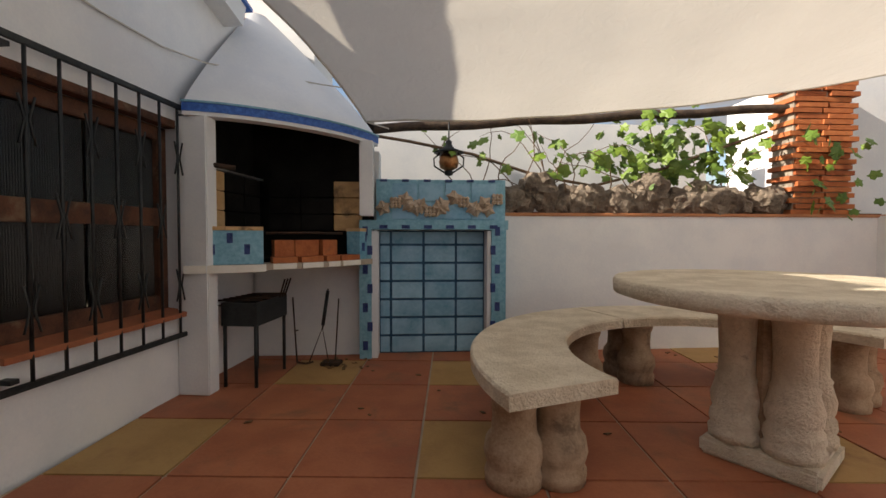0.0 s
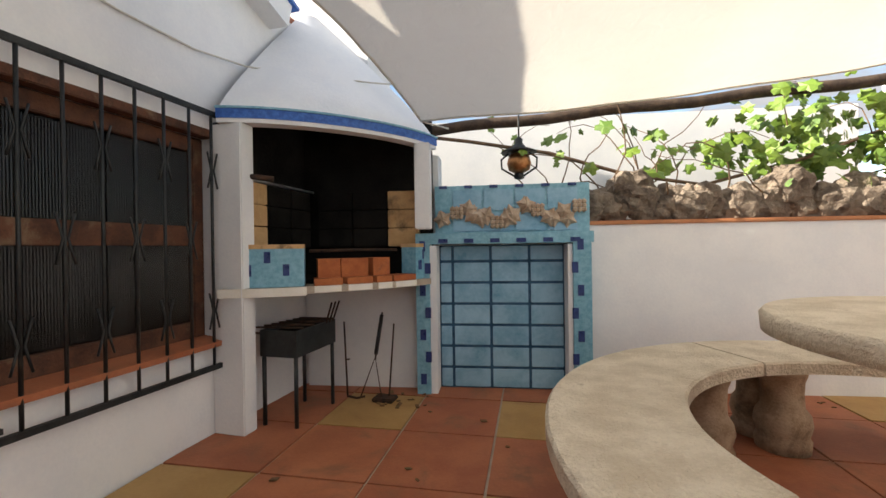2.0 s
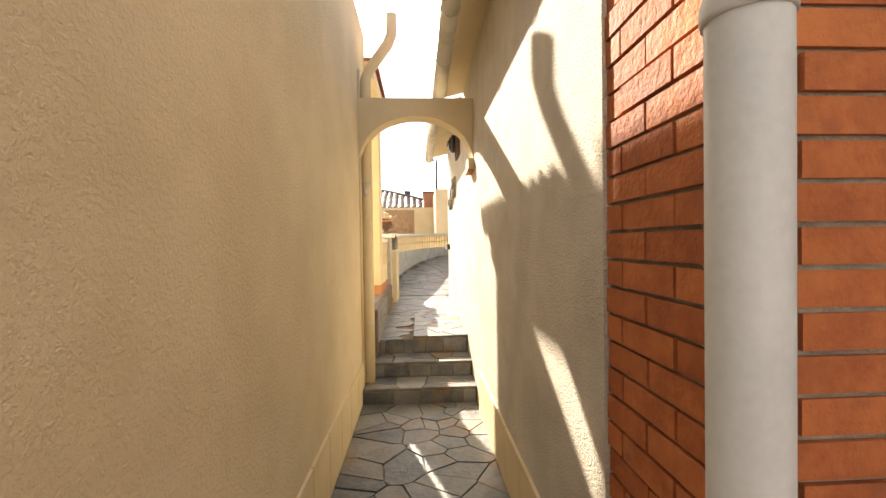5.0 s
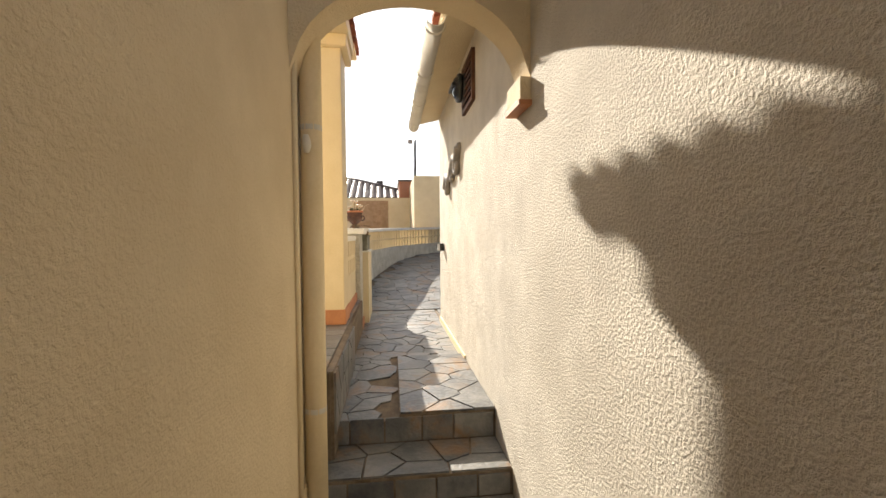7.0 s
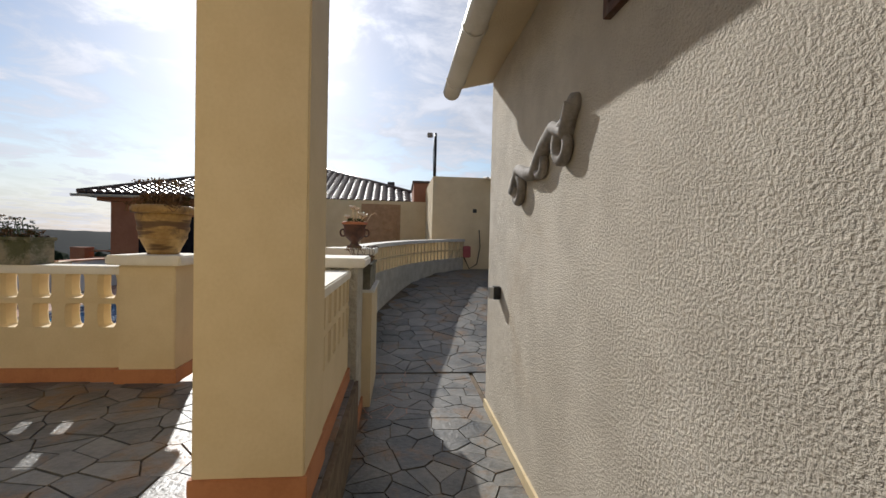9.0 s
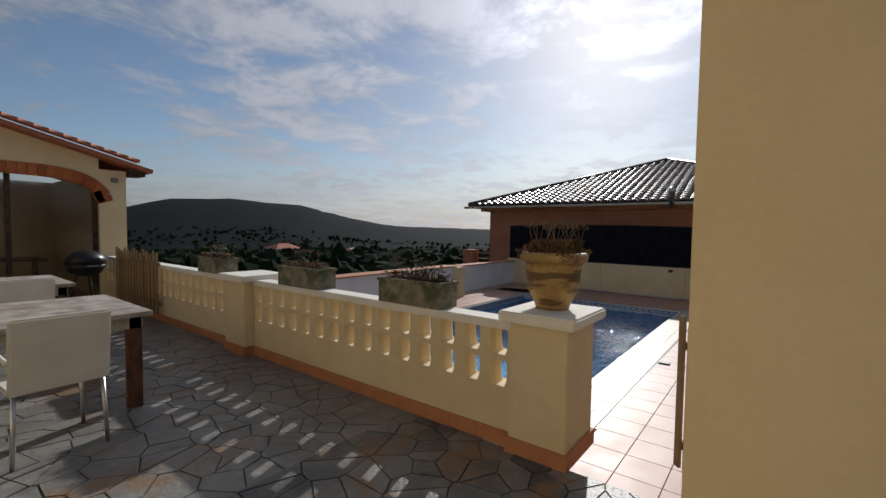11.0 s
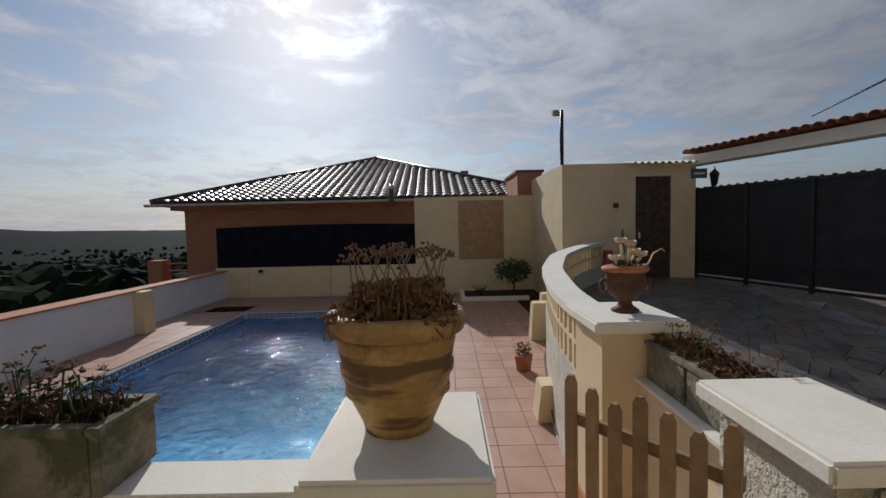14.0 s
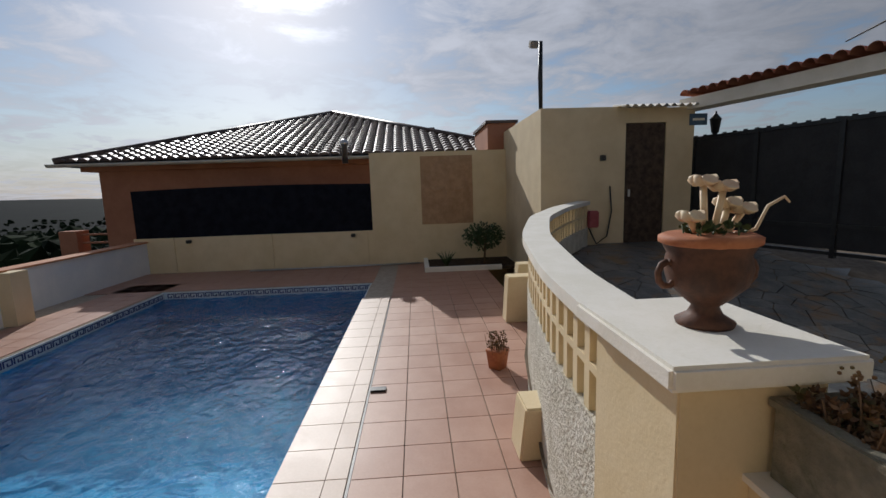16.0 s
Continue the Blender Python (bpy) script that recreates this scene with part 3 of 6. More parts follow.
for i, (k0, k1) in enumerate(((.36, .47), (.475, .62), (.65, .75))):
    part("loose_brick", arc_slab(HR - .3, HR - .12, 1.03, 1.19, 3, k0, k1), "brick", oven)
for i, (k0, k1) in enumerate(((.34, .46), (.48, .6), (.62, .7), (.71, .84))):
    part("broken_brick", arc_slab(HR - .16, HR + .015, 1.001, 1.05, 3, k0, k1), "brick", oven)
    part("white_edge", arc_slab(HR - .1, HR + .04, .955, 1.0, 3, k0, k1 - .01), "cap", oven)
part("white_edge", arc_slab(HR - .1, HR + .045, .94, 1.0, 6, 0.0, .31), "cap", oven)
part("grate_bar", tube([arc(HR - .2, .32, 1.25), arc(HR - .2, .6, 1.255), arc(HR - .2, .85, 1.25)], .012), "rust", oven)
part("spit_stub", tube([(-2.12, 3.22, 1.78), (-1.95, 3.3, 1.76)], .02), "rust", oven)

# blue tiled door surround
surround = thing("tiled_surround", "blue mosaic surround with a painted glass-tile door", "tiled surround", tuple(BACK @ Vector((0, 0, 0))))


def mosaic_strip(owner, rows, dark):
    for r in rows:
        s = part("pilaster", back(*r, bevel=.004), "mosaic", owner)
    for r in dark:
        part("navy_tile", back(*r), "navy", owner)


dark = []
for k in range(7):
    for u in (-.12 + .045 * (k % 2), 1.2 - .045 * (k % 2)):
        dark.append((u - .025, u + .025, -.228, -.219, .09 + k * .19, .18 + k * .19))
for k in range(6):
    dark.append((.02 + k * .22, .1 + k * .22, -.228, -.219, 1.30, 1.335))
    dark.append((.02 + k * .22, .09 + k * .22, -.128, -.119, 1.775, 1.8))
mosaic_strip(surround, [(-.18, -.06, -.22, 0, 0, 1.29), (1.14, 1.29, -.22, 0, 0, 1.29), (-.18, 1.31, -.22, 0, 1.29, 1.385)], dark)
part("reveal", back(-.06, 0, -.2, 0, 0, 1.28, bevel=.004), "white", surround)
part("reveal", back(1.1, 1.14, -.2, 0, 0, 1.28, bevel=.004), "white", surround)
leaf_door = part("door", back(0, 1.1, .0, .055, .0, 1.28), "bluegrout", surround)
cols, rows_z = (0, .12, .46, .8, 1.1), (0, .185, .375, .565, .755, .945, 1.135, 1.28)
for c0, c1 in zip(cols, cols[1:]):
    for z0, z1 in zip(rows_z, rows_z[1:]):
        part("glass_tile", back(c0 + .012, c1 - .012, -.012, .0, z0 + .012, z1 - .012, bevel=.004), "glassblue", leaf_door)
crest = part("crest", back(-.02, 1.3, -.11, .24, 1.385, 1.8), "mosaic", surround)
for c in range(4):
    for z0, z1 in ((1.4, 1.56), (1.58, 1.76)):
        part("glass_tile", back(.14 + c * .27, .39 + c * .27, -.122, -.11, z0, z1, bevel=.004), "glassblue", crest)
grapes = bmesh.new()
lr = random.Random(3)
for k in range(11):
    u, z = .06 + k * .115, 1.5 + .06 * math.sin(k * 1.3) + .008 * k
    if k % 3 == 1:
        for a in range(9):
            b = bmesh.new()
            bmesh.ops.create_icosphere(b, subdivisions=1, radius=.026)
            bmesh.ops.translate(b, verts=b.verts[:], vec=(u + (a % 3 - 1) * .036, -.15, z + .03 - (a // 3) * .034))
            join(grapes, b)
    else:
        for q in range(2):
            cu, cz, rr = u + lr.uniform(-.03, .03), z + lr.uniform(-.05, .05), lr.uniform(.075, .1)
            b = bmesh.new()
            n = 10
            ctr = b.verts.new((cu, -.185, cz))
            ringv = [b.verts.new((cu + rr * (1 if i % 2 else .62) * math.cos(i * 2 * math.pi / n + k), -.125 - lr.uniform(0, .03), cz + rr * (1 if i % 2 else .62) * math.sin(i * 2 * math.pi / n + k))) for i in range(n)]
            for i in range(n):
                b.faces.new((ctr, ringv[(i + 1) % n], ringv[i]))
            join(grapes, b)
part("grape_relief", turned(grapes, BACK), "clay", surround, "clay relief of vine leaves and grapes")

# window and grille
win = tagged(new("window_1"), "old brown timber window with dark reeded glass", "window", kind="structure")
part("sill", turned(bx(-.1, .13, 1.86, 3.3, -.035, .0), pose(-2.38, 0, .665, 0, 8, 0)), "terracotta", win, "sloping terracotta sill")
for y0, y1, z0, z1 in ((1.86, 1.95, .67, 2.04), (3.07, 3.16, .67, 2.04), (1.95, 3.07, 1.94, 2.04), (1.95, 3.07, .67, .78), (1.95, 3.07, 1.3, 1.43)):
    part("frame_rail", bx(-2.5, -2.42, y0, y1, z0, z1, .006), "wood", win)
part("lintel", bx(-2.42, -2.325, 1.86, 3.16, 2.04, 2.1, .006), "wood", win)
for y0, y1 in ((1.95, 2.5), (2.52, 3.07)):
    for z0, z1 in ((.78, 1.3), (1.43, 1.94)):
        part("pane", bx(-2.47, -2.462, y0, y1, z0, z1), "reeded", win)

grille = thing("window_grille", "black wrought-iron window grille with curled ornaments", "window grille", (-2.26, 2.5, .46))
for y0, y1, z0, z1 in ((1.775, 1.815, .462, 2.2), (3.25, 3.29, .462, 2.2), (1.815, 3.25, 2.165, 2.2), (1.815, 3.25, .462, .497)):
    part("frame_bar", bx(-2.275, -2.25, y0, y1, z0, z1, .003), "iron", grille)
for k in range(7):
    y = 1.815 + (k + 1) * 1.435 / 8
    bar = part("bar", tube([(-2.262, y, .49), (-2.262, y, 2.17)], .0095), "iron", grille)
    for z in ((1.8, .86) if k % 2 == 0 else (1.33,)):
        for s in (-1, 1):
            part("curl", tube([(-2.255, y + s * .042, z + .12), (-2.255, y + s * .026, z + .06), (-2.255, y + s * .012, z), (-2.255, y + s * .026, z - .06), (-2.255, y + s * .042, z - .12)], .006, 6), "iron", bar)
for y in (1.9, 3.17):
    for z in (.52, 2.14):
        part("wall_lug", boxes((-2.33, -2.26, y - .012, y + .03, z - .012, z + .012)), "iron", grille)

sw = thing("light_switch", "small old square wall switch", "switch", (-2.33, 1.19, 1.14))
part("box", bx(-2.332, -2.31, 1.15, 1.23, 1.14, 1.235, .006), "greyiron", sw)
part("rocker", bx(-2.312, -2.3, 1.168, 1.212, 1.16, 1.215, .004), "yellowplate", sw)

wire = thing("wall_cable", "thin grey cable slung along the wall", "cable", (-2.31, .95, 2.86))
part("cable", tube([(-2.315, .95, 2.86), (-2.315, 1.3, 2.71), (-2.315, 1.9, 2.61), (-2.315, 2.5, 2.58), (-2.315, 3.0, 2.59), (-2.25, 3.4, 2.63), (-1.95, 3.75, 2.66), (-1.5, 4.0, 2.64), (-1.1, 4.1, 2.6)], .007, 6), "gutter", wire)
rafter = structure("roof_rake", turned(bx(-.09, .09, -1.9, 0, -.1, .1), pose(-2.24, 3.82, 3.2, -16, 0, 0)), "white", "white plastered roof rake")
part("rake_tile", turned(bx(-.1, .12, -1.9, .06, .1, .13), pose(-2.24, 3.82, 3.2, -16, 0, 0)), "bluetrim", rafter)
structure("chimney_block", bx(-2.6, -1.75, 4.45, 5.0, 2.0, 3.75), "white", "white rough chimney stack")
structure("roof_main", boxes((-9.15, -2.63, .86, 4.9, 3.0, 3.12), (-2.63, -2.35, .93, 4.6, 3.3, 3.38)), "redtile")

# brick pier at the passage
pier = structure("brick_pier", bx(-2.52, -1.83, .585, .905, -.45, 3.2), "mortar", "red brick pier with raked mortar joints")
bh = .081
for row in range(45):
    z = -.44 + row * bh
    front = ((.572, .74), (.75, .92)) if row % 2 else ((.572, .92),)
    if row % 2:
        front = ((.572, .705), (.716, .915))
    for y0, y1 in front:
        part("brick", bx(-1.86, -1.818 + rng.uniform(-.004, .004), y0, y1 + rng.uniform(-.012, .006), z, z + bh - .011), "brick", pier)
    if row % 2:
        side = ((-2.53, -2.36), (-2.35, -2.11), (-2.1, -1.862))
    else:
        side = ((-2.53, -2.24), (-2.23, -1.99), (-1.98, -1.862))
    for x0, x1 in side:
        part("brick", bx(x0, x1, .57 + rng.uniform(-.004, .004), .6, z, z + bh - .011), "brick", pier)

pipe = thing("downpipe", "grey plastic downpipe with a rusty clamp", "downpipe", (-1.725, .535, -.4))
part("pipe", tube([(-1.725, .535, -.44), (-1.725, .535, .6), (-1.725, .535, 1.4), (-1.725, .535, 1.93), (-1.76, .47, 2.02), (-1.95, .34, 2.45), (-2.05, .28, 2.62), (-2.07, .26, 2.86)], .062, 16), "pvc", pipe)
part("collar", lathe([(.066, 1.5), (.068, 1.51), (.068, 1.53), (.066, 1.54)], -1.725, .535), "pvc", pipe)
part("collar", lathe([(.067, 1.86), (.07, 1.88), (.07, 1.97), (.066, 1.98)], -1.725, .535), "pvc", pipe)
part("clamp", join(lathe([(.067, 1.755), (.069, 1.76), (.069, 1.785), (.067, 1.79)], -1.725, .535), bx(-1.83, -1.74, .57, .6, 1.755, 1.785)), "rust", pipe, "rusty iron clamp")

# large courtyard tiles
tr = random.Random(11)
for i in range(-4, 12):
    for j in range(-3, 7):
        x, y = -.99 + i * .645, 2.12 + j * .685
        p = Matrix.Rotation(TURN, 2) @ Vector((x + 1, y - 2.1)) + Vector((-1, 2.1))
        if not (-2.6 < p.x < 5.5 and -1.9 < p.y < 4.95):
            continue
        q = [Matrix.Rotation(TURN, 2) @ Vector((x + dx + 1, y + dy - 2.1)) + Vector((-1, 2.1)) for dx, dy in ((.008, .008), (.637, .008), (.637, .677), (.008, .677))]
        ochre = tr.random() < .05 or (i, j) in ((1, 2), (-2, 0), (1, 0), (4, 0), (-1, 2))
        part("floor_tile", prism([tuple(v) for v in q], -.02, tr.uniform(-.002, .002)), "ochre" if ochre else "terracotta", bpy.data.objects["floor_courtyard"])


# ---- courtyard things ----
C = Vector((1.6, 2.56))
TH, BH = .985, .575


def ring_slab(r0, r1, a0, a1, z0, z1, n=22):
    bm = bmesh.new()
    rows = []
    for i in range(n + 1):
        a = radians(a0 + (a1 - a0) * i / n)
        rows.append([bm.verts.new((C.x + r * math.cos(a), C.y + r * math.sin(a), z)) for r, z in ((r0, z0), (r1, z0), (r1, z1 - .012), (r1 - .012, z1), (r0 + .012, z1), (r0, z1 - .012))])
    for a, b in zip(rows, rows[1:]):
        for j in range(6):
            bm.faces.new((a[j], a[(j + 1) % 6], b[(j + 1) % 6], b[j]))
    bm.faces.new(rows[0])
    bm.faces.new(rows[-1][::-1])
    bmesh.ops.recalc_face_normals(bm, faces=bm.faces[:])
    return bm


BALUSTER = [(.15, 0), (.155, .06), (.14, .09), (.15, .12), (.16, .16), (.15, .22), (.12, .26), (.115, .34), (.12, .42), (.135, .46), (.14, .5)]
for n, (a0, a1) in enumerate(((116.6, 206.5), (26, 115.8))):
    am = radians((a0 + a1) / 2)
    bench = thing("stone_bench", "curved cast-stone bench on bulging stone legs" if n == 0 else "curved cast-stone bench behind the round table", "bench", (C.x + 1.4 * math.cos(am), C.y + 1.4 * math.sin(am), 0), "benches round the stone table")
    part("seat", ring_slab(1.1, 1.68, a0, a1, BH - .075, BH), "stone", bench)
    for a in (a0 + 12, a1 - 12):
        leg = bmesh.new()
        for r in (1.27, 1.5):
            join(leg, lathe([(q * .95, z * (BH - .075) / .5) for q, z in BALUSTER], C.x + r * math.cos(radians(a)), C.y + r * math.sin(radians(a)), 20))
        part("leg", leg, "brownstone", bench, "blotched brown leg")
table = thing("round_stone_table", "round cast-stone table on four clustered columns", "table", (C.x, C.y, 0))
part("tabletop", lathe([(.78, TH - .1), (.83, TH - .085), (.835, TH - .02), (.82, TH)], C.x, C.y, 64), "stone", table)
part("base", turned(bx(-.27, .27, -.27, .27, 0, .1, .02), pose(C.x, C.y, 0, 0, 0, 43)), "stone", table)
part("core", bx(C.x - .13, C.x + .13, C.y - .13, C.y + .13, .11, TH - .1), "brownstone", table)
for k in range(4):
    a = radians(43 + 45 + 90 * k)
    part("column", lathe([(.135, .1), (.14, .15), (.125, .165), (.135, .2), (.13, .24), (.115, .26), (.125, .29), (.13, .34), (.105, .43), (.11, .45), (.095, .47), (.092, .6), (.1, .78), (.12, .83), (.12, TH - .1)], C.x + .18 * math.cos(a), C.y + .18 * math.sin(a), 24), "stone", table)

# sail
SA, SB, SCc, SD = Vector((-1.12, 4.12, 2.32)), Vector((-2.3, 1.75, 3.32)), Vector((5.6, -.9, 3.75)), Vector((5.3, 5.1, 3.15))


def sail_point(u, v):
    p = (SA * (1 - u) + SD * u) * (1 - v) + (SB * (1 - u) + SCc * u) * v
    sag = 0.30 * math.sin(math.pi * u) * (1 - 0.4 * v) * (1 - v * .3) + 0.22 * math.sin(math.pi * v) * math.sin(math.pi * (.15 + .85 * u))
    p.z -= sag * .62
    p.z += .02 * noise.noise((u * 9, v * 3, 0)) + .018 * math.sin(16 * v + 3 * u) * math.sin(math.pi * u)
    p.z += .016 * math.sin(46 * v + 7 * u + 5 * noise.noise((u * 4, v * 4, 2))) * (.25 + .75 * noise.noise((u * 6, v * 5, 7)) ** 2) * math.sin(math.pi * v)
    edge = math.sin(math.pi * v) * (1 - u)
    p.x += .28 * edge * (1 - u)
    p.y += .05 * math.sin(math.pi * u) * (1 - v)
    return p


sail = thing("shade_sail", "off-white canvas shade sail sagging over the courtyard", "shade sail", tuple(SA))
part("cloth", grid_sheet(60, 40, sail_point), "sail", sail)
part("hem", tube([sail_point(k / 30, 0) for k in range(31)], .01, 6), "sail", sail)
part("hem", tube([sail_point(0, k / 30) for k in range(31)], .01, 6), "sail", sail)
part("tie_rope", tube([tuple(SA), tuple(BACK @ Vector((.1, -.02, 2.33)))], .008, 6), "gutter", sail)

beam = thing("timber_beam", "dark rough timber beam over the vine bed", "beam", tuple(BACK @ Vector((0, .1, 2.35))))
part("beam", tube([tuple(BACK @ Vector((u, .12, 2.36 + .068 * u + .012 * math.sin(5 * u)))) for u in [k * .25 for k in range(-1, 20)]], .05, 10), "darkwood", beam)

colm = thing("brick_pillar", "rustic red brick pillar on the garden wall", "pillar", tuple(BACK @ Vector((4.85, .2, 1.475))))
for row in range(24):
    z = 1.475 + row * .062
    for k in range(2):
        u0 = 4.5 + k * .36 + (.06 if row % 2 else 0) + rng.uniform(-.015, .015)
        part("brick", back(u0, u0 + .34, -.01 + rng.uniform(-.02, .015), .32, z, z + .05), "brick", colm)
part("mortar_core", back(4.54, 5.2, .02, .3, 1.475, 2.95), "mortar", colm)

rr = random.Random(5)
for k in range(26):
    u = 1.32 + k * .125 + rr.uniform(-.03, .03)
    s = rr.uniform(.1, .19)
    b = bmesh.new()
    bmesh.ops.create_icosphere(b, subdivisions=3, radius=1)
    off = Vector((k * 7.1, 0, 0))
    for v in b.verts:
        n = noise.noise(v.co * 1.7 + off) * .35 + noise.noise(v.co * 5 + off) * .22
        v.co = Vector((v.co.x * s * 1.1, v.co.y * s * .8, v.co.z * s)) * (1 + n)
    up = s * .75 + (0.13 if k % 5 == 3 else 0)
    bmesh.ops.translate(b, verts=b.verts[:], vec=(u, .13 + rr.uniform(-.03, .05), 1.475 + up))
    rk = new("rock", mesh_of("rock", turned(b, BACK), "rock"))
    tagged(rk, "rough brown field rock set along the wall top", "rock", "rocks on the garden wall")

vine = thing("grape_vine", "grape vine with green and yellowing leaves", "vine", tuple(BACK @ Vector((1.7, .5, 1.5))))
paths = []
for k in range(24):
    u, v = rr.uniform(.7, 4.3), rr.uniform(.2, .6)
    p = [Vector((u, v, 1.5))]
    d = Vector((rr.uniform(-.8, .8), rr.uniform(-.3, .05), 1))
    for q in range(9):
        d += Vector((rr.uniform(-.5, .5), rr.uniform(-.25, .22), rr.uniform(-.45, .3)))
        d.normalize()
        nxt = p[-1] + d * .17
        nxt.z, nxt.y = min(nxt.z, 2.55), max(nxt.y, -.12)
        p.append(nxt)
    paths.append(p)
    part("stem", turned(tube(p, .009, 5, .3), BACK), "stem", vine)
part("stem", turned(tube([(-.3, .0, 2.3), (.3, .05, 2.22), (1, .1, 2.1), (1.7, .2, 1.9), (2.4, .3, 1.8), (3.2, .25, 2.0), (4.3, .1, 2.4)], .016, 6), BACK), "stem", vine)
lb = bmesh.new()
outline = [(0, 0), (.35, -.18), (.62, .12), (.5, .35), (.72, .62), (.36, .66), (.0, 1.0), (-.36, .66), (-.72, .62), (-.5, .35), (-.62, .12), (-.35, -.18)]
c0 = lb.verts.new((0, .35, .1))
lv = [lb.verts.new((x, y, 0.06 * math.sin(9 * x + 5 * y))) for x, y in outline]
for i in range(len(lv)):
    lb.faces.new((c0, lv[i], lv[(i + 1) % len(lv)]))
leaf_me = mesh_of("leaf", lb, "leaf")
for k in range(330):
    dense = rr.random()
    if dense < .62:
        q = Vector((rr.gauss(3.35, .42), rr.uniform(-.05, .5), rr.gauss(2.1, .2)))
    elif dense < .72:
        q = Vector((rr.gauss(5.0, .25), rr.uniform(-.2, -.03), rr.uniform(1.4, 2.3)))
    else:
        q = rr.choice(rr.choice(paths)[3:]) + Vector((rr.uniform(-.12, .12), rr.uniform(-.12, .05), rr.uniform(-.1, .1)))
    s = rr.uniform(.06, .14)
    piece("leaf", leaf_me, vine, BACK @ pose(*q, rr.uniform(40, 120), rr.uniform(-40, 40), rr.uniform(-60, 60)) @ Matrix.Diagonal((s, s, s, 1)))

lan = BACK @ Vector((.72, -.05, 0))
lamp = thing("hanging_lantern", "copper and black iron lantern hanging from the beam", "lantern", (lan.x, lan.y, 1.86))
part("globe", lathe([(.03, 1.9), (.09, 1.93), (.105, 1.99), (.09, 2.05), (.06, 2.08)], lan.x, lan.y, 20), "copper", lamp, "round copper body")
part("cap", lathe([(.15, 2.08), (.155, 2.09), (.06, 2.13), (.03, 2.17), (.035, 2.2), (.012, 2.22)], lan.x, lan.y, 20), "iron", lamp)
part("foot", lathe([(.02, 1.85), (.045, 1.86), (.04, 1.9), (.03, 1.91)], lan.x, lan.y, 16), "iron", lamp)
part("chain", tube([(lan.x, lan.y, 2.22), (lan.x, lan.y, 2.42)], .008, 6), "iron", lamp)
for s in (-1, 1):
    part("side_arm", tube([(lan.x + s * .09, lan.y, 2.08), (lan.x + s * .155, lan.y, 2.03), (lan.x + s * .15, lan.y, 1.95), (lan.x + s * .04, lan.y, 1.88)], .009, 6), "iron", lamp)

braz = thing("charcoal_brazier", "black steel charcoal brazier on four thin legs", "barbecue", (-1.95, 3.58, 0))
part("tray", boxes((-2.1, -1.8, 3.32, 3.335, .5, .69), (-2.1, -1.8, 3.845, 3.86, .5, .69), (-2.1, -2.085, 3.335, 3.845, .5, .69), (-1.815, -1.8, 3.335, 3.845, .5, .69), (-2.085, -1.815, 3.335, 3.845, .5, .515)), "iron", braz)
for x in (-2.08, -1.82):
    for y in (3.34, 3.84):
        part("leg", tube([(x, y, 0), (x, y, .52)], .015, 6), "iron", braz)
for k in range(7):
    part("skewer", tube([(-2.16 + .01 * k, 3.36 + k * .075, .7), (-1.78, 3.38 + k * .07, .705 + .01 * (k % 2))], .008, 5), "rust", braz)
for k in range(3):
    part("prong", tube([(-1.8, 3.72 + k * .05, .68), (-1.76, 3.74 + k * .06, .84)], .008, 5), "rust", braz)
part("handle", tube([(-2.1, 3.34, .66), (-2.2, 3.32, .67), (-2.24, 3.32, .63)], .008, 5), "rust", braz)
part("charcoal", turned(bx(-.13, .13, -.24, .24, -.02, .02, .01), pose(-1.95, 3.59, .64)), "soot", braz)


def tool(name, label, a, b, head):
    t = thing(name, label, "fire tool", a, "fire irons by the wall")
    part("rod", tube([a, b], .008, 6), "rust", t)
    part("head", head, "rust", t)


tool("poker", "black iron poker leaning on the white wall", (-1.76, 3.98, .02), (-1.86, 4.12, .62), join(tube([(-1.76, 3.98, .02), (-1.66, 3.95, .02), (-1.6, 3.98, .03)], .01, 6), tube([(-1.83, 4.08, .3), (-1.78, 4.06, .31)], .007, 5)))
tool("shovel", "black fire shovel leaning on the white wall", (-1.4, 4.02, .03), (-1.43, 4.22, .6), bx(-1.52, -1.34, 3.93, 4.07, .0, .035, .008))
tool("grill_tongs", "long-handled grill tongs with a dark wooden handle", (-1.54, 4.06, .32), (-1.53, 4.2, .7), tube([(-1.64, 3.98, .02), (-1.54, 4.06, .34), (-1.45, 3.98, .02)], .006, 5))
hb = bpy.data.objects["grill_tongs"]
part("handle", tube([(-1.54, 4.075, .36), (-1.53, 4.19, .68)], .018, 8), "black", hb, "dark wooden handle")

aloe = thing("aloe_plant", "small spiky aloe at the foot of the wall", "plant", tuple(BACK @ Vector((2.05, -.12, 0))))
for k in range(9):
    a = k * .7
    p = BACK @ Vector((2.05, -.12, 0))
    part("leaf", tube([(p.x, p.y, 0), (p.x + .1 * math.cos(a), p.y + .08 * math.sin(a), .2), (p.x + .2 * math.cos(a), p.y + .16 * math.sin(a), .3)], .02, 5, .15), "green", aloe)
litter = bmesh.new()
for k in range(60):
    x, y = (rr.uniform(-1.6, -1.0), rr.uniform(3.85, 4.2)) if k % 3 == 0 else ((rr.uniform(1.5, 4.5), rr.uniform(4.2, 4.75)) if k % 3 == 1 else (rr.uniform(-2.0, 4), rr.uniform(1.5, 4.2)))
    s = rr.uniform(.008, .028)
    join(litter, turned(bx(-s, s, -s * .6, s * .6, 0, .006), pose(x, y, .003, rr.uniform(-15, 15), rr.uniform(-15, 15), rr.uniform(0, 180))))
tagged(new("fallen_leaves", mesh_of("fallen_leaves", litter, "dry")), "dry fallen leaves scattered on the tiles", "leaves", kind="stuff")


